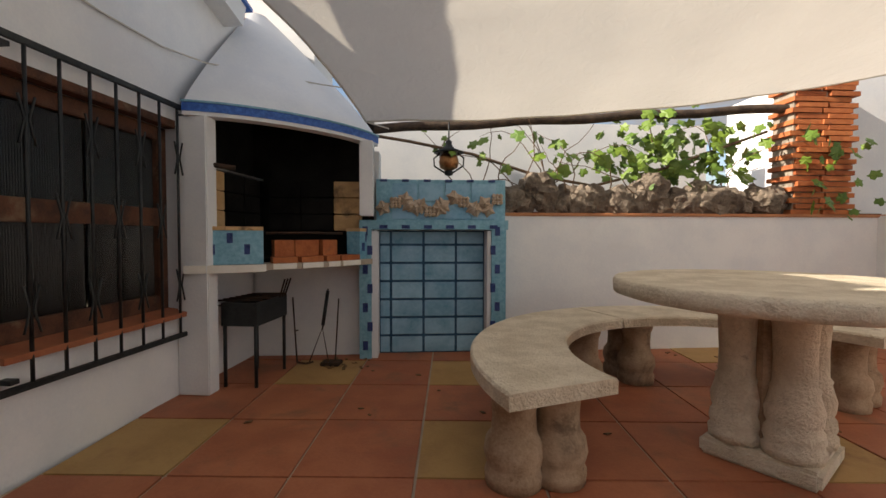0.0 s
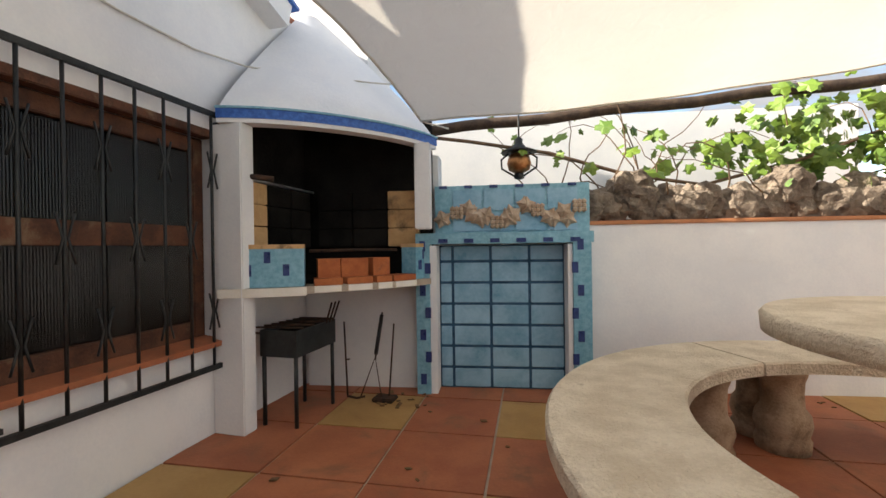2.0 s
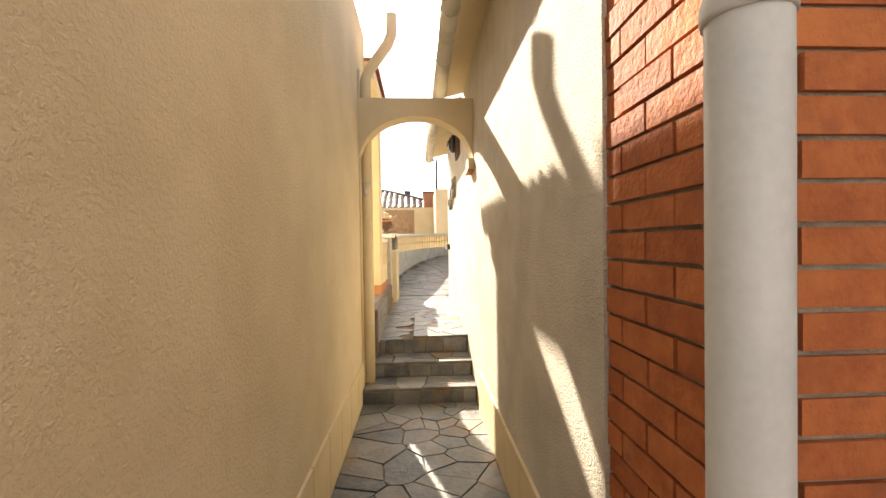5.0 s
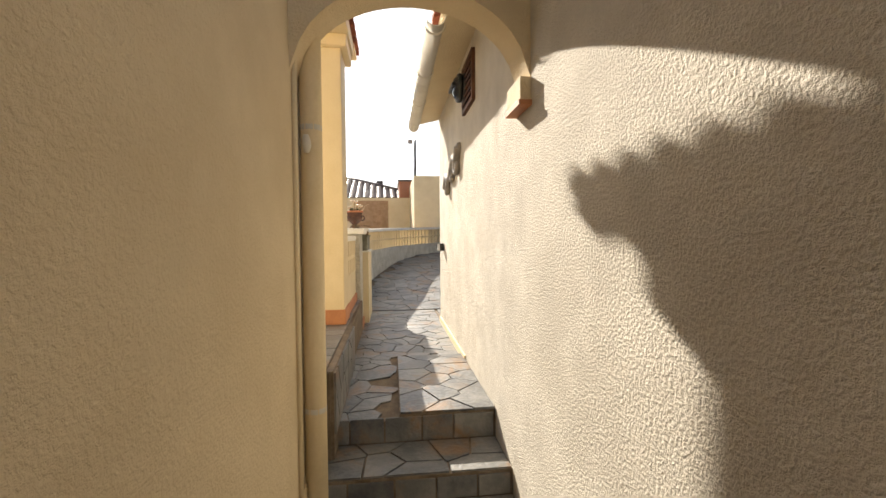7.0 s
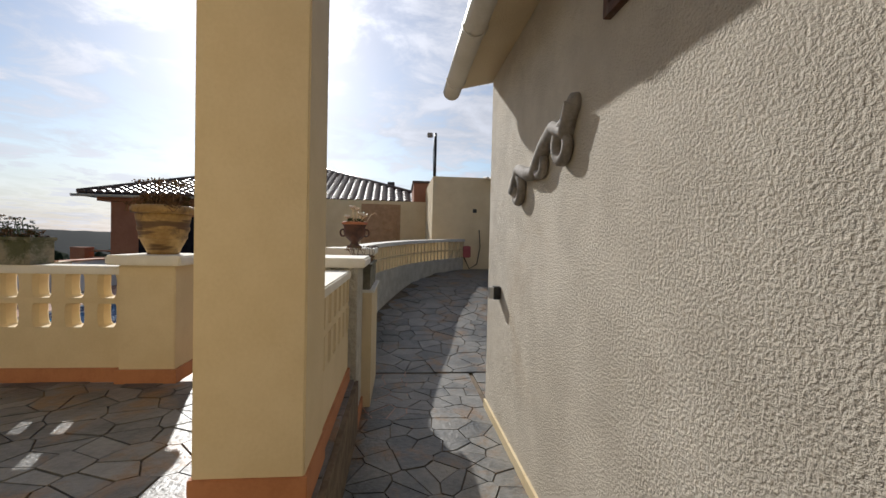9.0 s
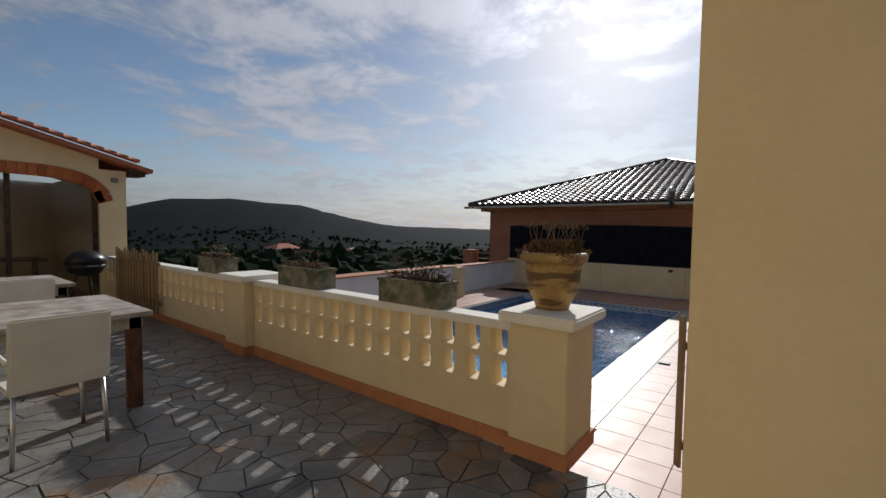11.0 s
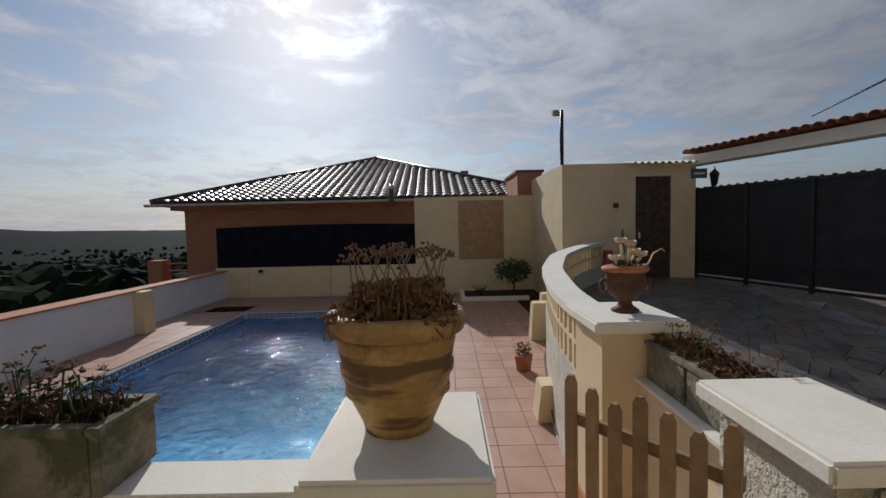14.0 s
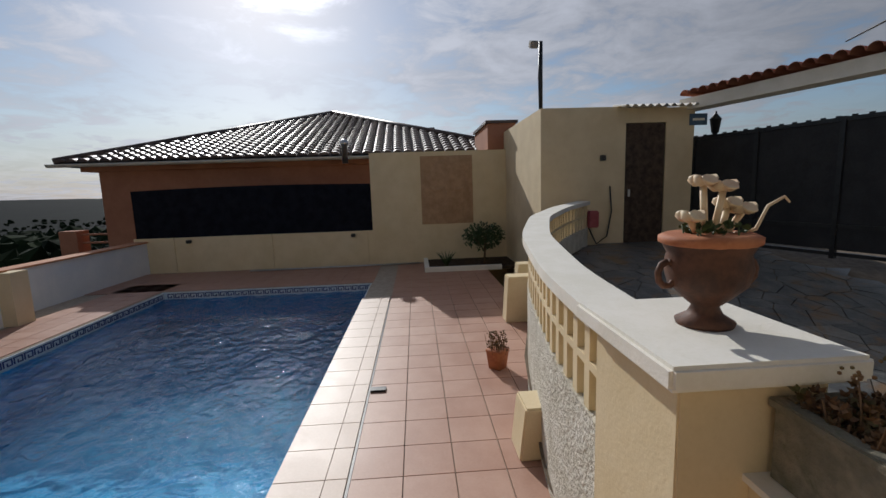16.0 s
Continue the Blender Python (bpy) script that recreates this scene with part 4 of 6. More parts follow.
# ---- passage ----
structure("floor_alley", bx(-5.35, -2.3, -.6, .57, -2.3, -.462), "joint", "slate crazy paving in the passage")
structure("step_down", boxes((-2.3, -1.9, -2.0, .57, -2.3, -.16)), "joint")
structure("wall_alley_left", bx(-6.03, -1.0, -1.2, -.6, -2.3, 3.5), "cream", "cream rendered house wall along the passage")
structure("dado_left", boxes(*[(-5.9 + k * .42, -5.49 + k * .42, -.6, -.585, -.46, -.05) for k in range(10)]), "yellow", "ochre slab dado")
structure("dado_right", boxes(*[(-5.1 + k * .42, -4.69 + k * .42, .54, .557, -.46, -.07) for k in range(6)]), "yellow", "ochre slab dado")
structure("dado_walk", boxes(*[(-9.45 + k * .42, -9.035 + k * .42, .54, .557, -.02, .07) for k in range(5)]), "yellow")
stairs = structure("steps_alley", boxes((-5.75, -5.35, -.6, .557, -2.3, -.312), (-6.17, -5.75, -.6, .557, -2.3, -.162)), "joint", "three worn slate steps")
EDGE = [(-10.4, -.62), (-11.6, -.85), (-13.0, -.62), (-14.6, -.1), (-15.9, .6), (-17.0, 1.5)]


def rise_of(x, y):
    k = min(1, max(0, (-10.0 - x) / 6.5))
    return .7 * k * k * (3 - 2 * k) * min(1, max(0.0, (y + 1.2) / 1.2))


walkway = structure("pavement_walk", boxes((-10.4, -6.17, -.62, .557, -2.3, -.012), (-10.4, -9.6, .557, 9, -2.3, -.012)), "joint", "slate crazy paving of the walk")
EDGE_X = [p[0] for p in EDGE][::-1]


def wall_line(x):
    xs, ys = EDGE_X, [p[1] for p in EDGE][::-1]
    return float(np.interp(x, xs, ys))


drive = grid_sheet(24, 18, lambda u, v: (-10.4 - 6.9 * u, wall_line(-10.4 - 6.9 * u) - .1 + (9.5 - wall_line(-10.4 - 6.9 * u)) * v, rise_of(-10.4 - 6.9 * u, 1) - .012))
structure("pavement_drive", drive, "joint", "slate crazy paving of the drive")
slab = structure("pavement_slab", bx(-7.54, -6.17, -.1, .557, -.012, .03, .008), "joint")

# arch over the passage
ab = bmesh.new()
n = 24
span = [(-.6 + 1.157 * i / n) for i in range(n + 1)]
rows = []
for i in range(n + 1):
    k = abs(span[i] + .02) / .56
    low = 2.0 + .42 * math.sqrt(max(0, 1 - min(1, k) ** 2))
    rows.append([ab.verts.new((x, span[i], z)) for x, z in ((-5.62, low), (-5.4, low), (-5.4, 2.6), (-5.62, 2.6))])
for a, b in zip(rows, rows[1:]):
    for j in range(4):
        ab.faces.new((a[j], b[j], b[(j + 1) % 4], a[(j + 1) % 4]))
bmesh.ops.recalc_face_normals(ab, faces=ab.faces[:])
arch = structure("arch", ab, "cream", "round cream arch over the passage")
part("arch_foot", bx(-5.63, -5.39, .5, .557, 1.88, 2.0), "cream", arch)
part("foot_tile", bx(-5.64, -5.38, .49, .557, 1.86, 1.885), "skirt", arch)

lp = thing("wall_downpipe", "cream painted downpipe fixed to the wall", "downpipe", (-5.6, -.54, -.39))
part("pipe", tube([(-5.6, -.54, -.39), (-5.6, -.54, 1), (-5.6, -.54, 2.85), (-5.6, -.5, 2.95), (-5.55, -.3, 3.2), (-5.55, -.26, 3.3), (-5.55, -.26, 3.5)], .056, 16), "yellow", lp)
for z in (.3, 1.75):
    part("bracket", lathe([(.052, z), (.056, z + .01), (.056, z + .035), (.052, z + .045)], -5.6, -.54), "gutter", lp)
part("conduit", tube([(-5.45, -.59, -.1), (-5.45, -.59, 2.9)], .014, 8), "yellow", lp)
roundel = part("wall_clip", turned(lathe([(.045, 0), (.045, .02), (.02, .03)]), pose(-5.52, -.56, 1.68, -90, 0, 0)), "gutter", lp)


def half_pipe(x0, x1, y, z0, z1, r=.075):
    bm = bmesh.new()
    rows = []
    for x, z in ((x0, z0), (x1, z1)):
        rows.append([bm.verts.new((x, y + q * math.cos(a), z + q * math.sin(a))) for q in (r, r - .006) for a in ([math.pi + math.pi * i / 10 for i in range(11)] if q == r else [2 * math.pi - math.pi * i / 10 for i in range(11)])])
    m = len(rows[0])
    for i in range(m):
        bm.faces.new((rows[0][i], rows[0][(i + 1) % m], rows[1][(i + 1) % m], rows[1][i])).smooth = True
    bm.faces.new(rows[0])
    bm.faces.new(rows[1][::-1])
    return bm


def roof_edge(x0, x1, zc, yg, name):
    g = thing("roof_gutter", "pale half-round gutter under clay roof tiles", "gutter", (x0, yg, zc - .1))
    part("channel", half_pipe(x0, x1, yg, zc, zc + .03), "gutter", g)
    for k in range(int((x1 - x0) / .9) + 1):
        part("bracket", turned(half_pipe(-.012, .012, 0, 0, 0, .082), pose(x0 + .3 + k * .9, yg, zc + .005)), "gutter", g)
    part("end_cap", turned(lathe([(.073, 0), (.073, .012)]), pose(x0, yg, zc, 0, 90, 0)), "gutter", g)
    r = structure(name, turned(bx(x0, x1, -.32, .4, -.02, .02), pose(0, .557, zc + .12, 14, 0, 0)), "cream", "cream eaves soffit")
    tile = bmesh.new()
    q = [[tile.verts.new((.075 * math.cos(math.pi * i / 8) * s, y, .075 * math.sin(math.pi * i / 8) * s + z)) for i in range(9)] for y, z, s in ((-.36, -.06, 1), (.5, .15, .9))]
    q2 = [[tile.verts.new((v.co.x * .8, v.co.y, v.co.z - .014)) for v in row] for row in q]
    for i in range(8):
        tile.faces.new((q[0][i], q[0][i + 1], q[1][i + 1], q[1][i])).smooth = True
        tile.faces.new((q2[0][i + 1], q2[0][i], q2[1][i], q2[1][i + 1])).smooth = True
        tile.faces.new((q2[0][i], q2[0][i + 1], q[0][i + 1], q[0][i]))
    me = mesh_of("roof_tile", tile, "redtile")
    for k in range(int((x1 - x0) / .165)):
        piece("roof_tile", me, r, pose(x0 + .08 + k * .165, .557, zc + .15))


roof_edge(-6.35, -2.1, 2.88, .25, "eaves_near")
roof_edge(-9.52, -6.45, 2.78, .2, "eaves_far")
structure("wall_upper_house", bx(-9.4, -2.63, .6, .8, 2.98, 3.06), "cream")

# fixtures on the passage wall
bulk = thing("bulkhead_lamp", "round black bulkhead lamp on the rendered wall", "wall lamp", (-7.2, .53, 2.5))
part("base", turned(lathe([(.13, 0), (.135, .03), (.12, .05)]), pose(-7.2, .557, 2.55, 90, 0, 0)), "black", bulk)
part("glass", turned(lathe([(.115, .05), (.11, .09), (.08, .12), (.03, .135)]), pose(-7.2, .557, 2.55, 90, 0, 0)), "clear", bulk)
part("guard", turned(join(lathe([(.122, .05), (.128, .07), (.122, .09)]), bx(-.12, .12, -.012, .012, .12, .15)), pose(-7.2, .557, 2.55, 90, 0, 0)), "black", bulk)
vent = thing("louvred_vent", "brown timber louvred vent high on the wall", "vent", (-7.05, .54, 2.36))
for x0, x1, z0, z1 in ((-7.3, -7.26, 2.33, 2.75), (-6.84, -6.8, 2.33, 2.75), (-7.26, -6.84, 2.71, 2.75), (-7.26, -6.84, 2.33, 2.37)):
    part("frame", bx(x0, x1, .527, .557, z0, z1), "wood", vent)
for k in range(6):
    part("slat", turned(bx(-.21, .21, -.02, .02, -.006, .006), pose(-7.05, .535, 2.41 + k * .052, 35, 0, 0)), "wood", vent)
sq = thing("wall_spotlight", "small square black and steel wall spotlight", "wall lamp", (-9.0, .53, 1.02))
part("body", bx(-9.04, -8.96, .5, .557, 1.02, 1.12, .006), "black", sq)
part("plate", bx(-9.035, -8.965, .47, .5, 1.025, 1.115, .004), "steel", sq)
orn = thing("wall_scroll", "grey cast metal scroll ornament on the wall", "wall ornament", (-8.1, .53, 1.8))


def scroll(cx, cz, r, a0, a1, w):
    return tube([(cx + r * (1 - .55 * i / 14) * math.cos(radians(a0 + (a1 - a0) * i / 14)), .53, cz + r * (1 - .55 * i / 14) * math.sin(radians(a0 + (a1 - a0) * i / 14))) for i in range(15)], w, 8, .7)


part("spine", tube([(-8.55, .53, 1.8), (-8.42, .53, 1.93), (-8.25, .53, 1.88), (-8.1, .53, 1.86), (-7.95, .53, 1.98), (-7.8, .53, 2.04), (-7.65, .53, 1.98), (-7.58, .53, 2.1)], .042, 10), "greyiron", orn)
part("curl", scroll(-8.45, 1.8, .1, 90, -250, .034), "greyiron", orn)
part("curl", scroll(-7.68, 1.93, .1, 60, 420, .036), "greyiron", orn)
part("curl", scroll(-8.0, 1.9, .07, 180, 480, .03), "greyiron", orn)
part("rosette", turned(lathe([(.055, 0), (.05, .03), (.02, .045)]), pose(-7.6, .557, 2.1, 90, 0, 0)), "greyiron", orn)

# ---- patio ----
PZ = .4
patio = structure("floor_patio", boxes((-9.0, -5.97, -10.6, -1.2, -2.3, PZ - .012), (-9.0, -5.97, -1.2, -.52, -2.3, PZ - .012), (-5.97, -3.0, -10.6, -1.2, -2.3, PZ - .012)), "joint", "slate crazy paving of the raised patio")
structure("patio_edge", boxes((-7.42, -5.98, -.64, -.5, -.2, PZ - .006)), "joint", "stone-faced edge of the raised patio")
porch = thing("porch_column", "square yellow porch column with terracotta foot tiles", "column", (-7.6, -.78, PZ))
part("shaft", bx(-7.8, -7.4, -1.0, -.58, PZ + .005, 3.0, .006), "yellow", porch)
part("foot_tile", bx(-7.812, -7.388, -1.012, -.568, PZ + .0, PZ + .14, .004), "skirt", porch)
part("capital", bx(-7.86, -7.34, -1.06, -.52, 2.95, 3.06, .008), "yellow", porch)
structure("porch_roof", boxes((-7.86, -5.97, -.78, -.5, 3.06, 3.2), (-8.22, -7.86, -.56, -.49, 3.165, 3.2)), "yellow")
pr = bpy.data.objects["porch_roof"]
for k in range(13):
    deep = .17 if k < 11 else .06
    part("roof_tile", turned(half_pipe(-deep, deep, 0, 0, 0), pose(-6.06 - k * .17, -.46 - deep, 3.2, 180, 0, 90)), "redtile", pr)


def vase_strip():
    """One upright of the openwork: flared at both ends and thicker in its depth."""
    bm = bmesh.new()
    prof = [(.06, 0), (.048, .018), (.043, .05), (.041, .095), (.044, .15), (.052, .17)]
    depth = [(0, 0), (.035, .02), (.115, .02), (.15, 0)]
    grid = [[[bm.verts.new((s * (w + g), y, z)) for w, z in prof] for y, g in depth] for s in (-1, 1)]
    for s, side in enumerate(grid):
        for a, b in zip(side, side[1:]):
            for i in range(len(prof) - 1):
                bm.faces.new((a[i], a[i + 1], b[i + 1], b[i]))
    for d in (0, 3):
        for i in range(len(prof) - 1):
            bm.faces.new((grid[0][d][i], grid[1][d][i], grid[1][d][i + 1], grid[0][d][i + 1]))
    for e in (0, -1):
        for d in range(3):
            bm.faces.new((grid[0][d][e], grid[1][d][e], grid[1][d + 1][e], grid[0][d + 1][e]))
    bmesh.ops.recalc_face_normals(bm, faces=bm.faces[:])
    return bm


vase_me = mesh_of("baluster", vase_strip(), "yellow")


def balustrade(p, q, z, n, label):
    """Openwork wall from p to q, .15 thick, its face on the line."""
    p, q = Vector(p), Vector(q)
    d = q - p
    ln = d.length
    ang = math.atan2(d.y, d.x)
    m = Matrix.Translation((p.x, p.y, z)) @ Matrix.Rotation(ang, 4, "Z")
    b = thing("balustrade", label, "balustrade", (p.x, p.y, z), "patio balustrades")
    part("wall", turned(bx(0, ln, -.15, 0, 0, .39), m), "yellow", b)
    part("middle_rail", turned(bx(0, ln, -.146, -.004, .56, .60), m), "yellow", b)
    part("top_rail", turned(bx(0, ln, -.165, .015, .77, .83, .008), m), "cap", b, "pale coping")
    for zz in (.39, .60):
        for k in range(n + 1):
            piece("baluster", vase_me, b, m @ Matrix.Translation((k * ln / n, -.15, zz)))
    part("skirting", turned(bx(0, ln, 0, .018, 0, .1), m), "skirt", b, "terracotta skirting")
    return b


def post(x0, x1, y0, y1, z0, z1, label, wall="yellow"):
    p = thing("balustrade_post", label, "post", ((x0 + x1) / 2, (y0 + y1) / 2, z0), "balustrade posts")
    part("shaft", bx(x0, x1, y0, y1, z0, z1 - .07, .006), wall, p)
    part("cap", bx(x0 - .06, x1 + .06, y0 - .06, y1 + .06, z1 - .07, z1, .012), "cap", p, "pale coping slab")
    part("skirting", bx(x0 - .018, x1 + .018, y0 - .018, y1 + .018, z0, z0 + .1), "skirt", p, "terracotta skirting")
    return p


balustrade((-9.0, -2.2), (-9.0, -5.42), PZ, 15, "yellow openwork balustrade beside the pool")
balustrade((-9.0, -5.86), (-9.0, -10.6), PZ, 22, "long yellow openwork balustrade by the dining terrace")
balustrade((-8.96, -.6), (-7.8, -.6), PZ, 6, "short yellow openwork balustrade along the walk")
post(-9.4, -8.95, -2.2, -1.82, PZ, 1.315, "yellow balustrade post carrying a clay pot")
post(-9.33, -8.9, -5.86, -5.42, PZ, 1.28, "yellow balustrade post between terrace panels")
post(-9.46, -8.98, -.86, -.54, 0, 1.32, "yellow rendered gate post with a pale cap", "pebble")
post(-10.88, -10.36, -.97, -.55, 0, 1.36, "yellow post carrying a clay urn")
structure("wall_planter", boxes((-10.36, -9.46, -.76, -.46, -.3, 1.0)), "yellow", "low stained yellow wall")
part("wall_cap", bx(-10.36, -9.46, -.78, -.44, 1.0, 1.02), "cap", bpy.data.objects["wall_planter"])


def tufts(owner, x0, x1, y0, y1, z, n, h, seed, name="foliage", material="dry", stalks=0):
    r = random.Random(seed)
    bm = bmesh.new()
    for k in range(n):
        x, y = r.uniform(x0, x1), r.uniform(y0, y1)
        zz = z + r.uniform(0, h)
        s = r.uniform(.010, .019)
        for q in range(6):
            a, e = r.uniform(0, 6.28), r.uniform(.1, 1.2)
            d = Vector((math.cos(a) * math.cos(e), math.sin(a) * math.cos(e), math.sin(e)))
            w = d.orthogonal().normalized() * s * .38
            c = Vector((x, y, zz))
            v = [bm.verts.new(c), bm.verts.new(c + d * s * .6 + w), bm.verts.new(c + d * s * 1.5), bm.verts.new(c + d * s * .6 - w)]
            bm.faces.new(v)
        if k % 3 == 0:
            join(bm, tube([(x, y, z - .03), (x + r.uniform(-.03, .03), y + r.uniform(-.03, .03), zz)], .003, 4))
    tagged(part(name, bm, material, owner), "dried brown succulent rosettes", kind="stuff")
    for k in range(stalks):
        x, y = r.uniform(x0, x1), r.uniform(y0, y1)
        hx, hy, hh = r.uniform(-.07, .07), r.uniform(-.07, .07), r.uniform(.8, 1.0) * h * 2.2
        st_ = part("stalk", tube([(x, y, z), (x + hx * .3, y + hy * .3, z + hh * .55), (x + hx, y + hy, z + hh)], .002, 5), "dry", owner)
        hd = bmesh.new()
        for q in range(12):
            b = bmesh.new()
            bmesh.ops.create_icosphere(b, subdivisions=1, radius=.005)
            bmesh.ops.translate(b, verts=b.verts[:], vec=(x + hx + r.uniform(-.03, .03), y + hy + r.uniform(-.03, .03), z + hh + r.uniform(-.006, .012)))
            join(hd, b)
        tagged(part("seed_head", hd, "dry", st_), kind="stuff")


def planter(x0, x1, y0, y1, z, h, seed, label, green=False):
    p = thing("planter_box", label, "planter", ((x0 + x1) / 2, (y0 + y1) / 2, z), "planters on the walls")
    t = .03
    for r in ((x0, x1, y0, y0 + t), (x0, x1, y1 - t, y1), (x0, x0 + t, y0 + t, y1 - t), (x1 - t, x1, y0 + t, y1 - t)):
        part("panel", bx(*r, z, z + h, .003), "moss", p)
    part("bottom", bx(x0 + t, x1 - t, y0 + t, y1 - t, z, z + .03), "moss", p)
    for r in ((x0 - .012, x1 + .012, y0 - .012, y0 + t), (x0 - .012, x1 + .012, y1 - t, y1 + .012), (x0 - .012, x0 + t, y0 + t, y1 - t), (x1 - t, x1 + .012, y0 + t, y1 - t)):
        part("rim", bx(*r, z + h, z + h + .025, .004), "moss", p)
    part("soil", bx(x0 + t, x1 - t, y0 + t, y1 - t, z + .03, z + h - .02), "soil", p)
    tufts(p, x0 + .02, x1 - .02, y0 + .02, y1 - .02, z + h - .02, 330, .09, seed, stalks=7)
    if green:
        tufts(p, x0 + .05, x1 - .05, y0 + .25, y1 - .05, z + h, 90, .16, seed + 50, "green_growth", "green")


planter(-9.2, -8.98, -3.43, -2.8, 1.23, .17, 21, "mossy rectangular stone planter with dry succulents", True)
planter(-9.2, -8.98, -4.9, -4.25, 1.23, .17, 22, "mossy rectangular stone planter on the balustrade")
planter(-9.2, -8.98, -6.75, -6.15, 1.23, .17, 23, "far mossy planter with green shoots", True)
planter(-9.93, -9.52, -.72, -.48, 1.02, .2, 24, "lichened stone planter with dried seed heads")
planter(-10.34, -9.95, -.72, -.48, 1.02, .2, 25, "lichened stone planter beside the urn post")

pot = thing("large_clay_pot", "large ochre clay pot with dry succulents, streaked brown", "plant pot", (-9.2, -2.03, 1.315))
part("body", lathe([(.105, 1.315), (.112, 1.34), (.148, 1.42), (.152, 1.43), (.168, 1.49), (.174, 1.495), (.176, 1.52), (.17, 1.53), (.182, 1.585), (.188, 1.63)], -9.2, -2.03, 40, .004), "potclay", pot)
part("rim", lathe([(.186, 1.62), (.21, 1.625), (.218, 1.65), (.208, 1.678), (.185, 1.684), (.18, 1.64)], -9.2, -2.03, 40), "potclay", pot, "rolled dark rim")
part("rope_band", lathe([(.15, 1.425), (.163, 1.435), (.161, 1.455), (.154, 1.465)], -9.2, -2.03, 40), "potclay", pot)
part("soil", lathe([(.17, 1.64), (.175, 1.665)], -9.2, -2.03), "soil", pot)
tufts(pot, -9.34, -9.06, -2.17, -1.89, 1.655, 620, .1, 31, stalks=26)
tufts(pot, -9.39, -9.01, -2.21, -1.85, 1.66, 220, .04, 33, "trailing_growth")

urn = thing("clay_urn", "brown footed clay urn with ring handles and succulents", "urn", (-10.62, -.7, 1.36))
part("body", lathe([(.095, 1.36), (.1, 1.375), (.06, 1.4), (.045, 1.43), (.08, 1.46), (.13, 1.51), (.145, 1.57), (.135, 1.62), (.15, 1.65), (.155, 1.665), (.13, 1.67)], -10.62, -.7, 32), "urnclay", urn)
part("rim", lathe([(.145, 1.65), (.165, 1.66), (.165, 1.68), (.145, 1.69)], -10.62, -.7, 32, .02), "redpot", urn)
for s in (-1, 1):
    part("ring_handle", tube([(-10.62, -.7 + s * (.15 + .035 * math.sin(i * .7)), 1.55 + .045 * math.cos(i * .7)) for i in range(10)], .013, 6), "urnclay", urn)
tufts(urn, -10.72, -10.52, -.8, -.6, 1.68, 60, .04, 41, "small_foliage", "green")
for k, (dx, dy, h) in enumerate(((0, -.03, .18), (.02, .03, .16), (-.02, .08, .1), (.03, -.09, .06), (0, .12, .08))):
    s = part("succulent", tube([(-10.62, -.7 + dy * .5, 1.68), (-10.62 + dx, -.7 + dy, 1.68 + h)], .012, 6), "flower", urn, "pale fleshy succulent stem")
    hd = bmesh.new()
    for q in range(5):
        a = q * 1.257
        join(hd, turned(lathe([(.012, 0), (.028, .02), (.026, .026)], seg=8), pose(-10.62 + dx + .022 * math.cos(a), -.7 + dy + .03 * math.sin(a), 1.68 + h, 35 * math.sin(a), 35 * math.cos(a), 0)))
    part("rosette", hd, "flower", s)
part("tendril", tube([(-10.62, -.62, 1.68), (-10.6, -.54, 1.7), (-10.6, -.5, 1.78), (-10.6, -.44, 1.81), (-10.6, -.42, 1.79)], .008, 6, .5), "flower", urn)

urn.matrix_basis = pose(-10.61, -.735, 1.36) @ Matrix.Diagonal((.86, .86, .88, 1))


def picket(p, q, z, n, h, label, cat="picket gate"):
    g = thing("picket_gate", label, cat, (p[0], p[1], z), "picket gates")
    p, q = Vector(p), Vector(q)
    ang = math.atan2((q - p).y, (q - p).x)
    ln = (q - p).length
    m = Matrix.Translation((p.x, p.y, z)) @ Matrix.Rotation(ang, 4, "Z")
    for zz in (.12, h - .22):
        part("rail", turned(bx(0, ln, .015, .04, zz, zz + .05), m), "picket", g)
    for k in range(n):
        x = k * (ln - .05) / (n - 1)
        hh = h * (1 - .03 * (k % 3))
        bm = prism([(0, 0), (.05, 0), (.05, hh - .03), (.035, hh), (.015, hh), (0, hh - .03)], -.011, .011)
        part("picket", turned(turned(bm, Matrix.Rotation(math.pi / 2, 4, "X")), m @ Matrix.Translation((x, 0, 0))), "picket", g)


picket((-8.93, -9.75), (-8.93, -7.95), PZ + .12, 14, .92, "brown picket panel leaning on the balustrade", "picket gate")
picket((-9.72, -1.36), (-9.2, -.95), .28, 7, 1.0, "weathered brown picket gate standing open")

# dining tables and chairs
def dining_table(x0, x1, y0, y1, label):
    t = thing("dining_table", label, "table", ((x0 + x1) / 2, (y0 + y1) / 2, PZ), "terrace tables")
    zt = 1.15
    n = 6
    for k in range(n):
        a = y0 + (y1 - y0) * k / n
        part("plank", bx(x0 + .0, x1, a + .002, a + (y1 - y0) / n - .002, zt - .035, zt, .003), "greywood", t)
    part("apron", bx(x0 + .06, x1 - .06, y0 + .06, y0 + .09, zt - .13, zt - .035), "greywood", t)
    part("apron", bx(x0 + .06, x1 - .06, y1 - .09, y1 - .06, zt - .13, zt - .035), "greywood", t)
    part("apron", boxes((x0 + .06, x0 + .09, y0 + .09, y1 - .09, zt - .13, zt - .035)), "greywood", t)
    for x in (x0 + .06, x1 - .15):
        for y in (y0 + .06, y1 - .15):
            part("leg", bx(x, x + .09, y, y + .09, PZ, zt - .036, .006), "wood", t)


dining_table(-7.8, -5.9, -5.92, -4.7, "weathered grey plank dining table with thick legs")
dining_table(-7.83, -5.9, -8.3, -7.08, "weathered grey plank table near the glass doors")

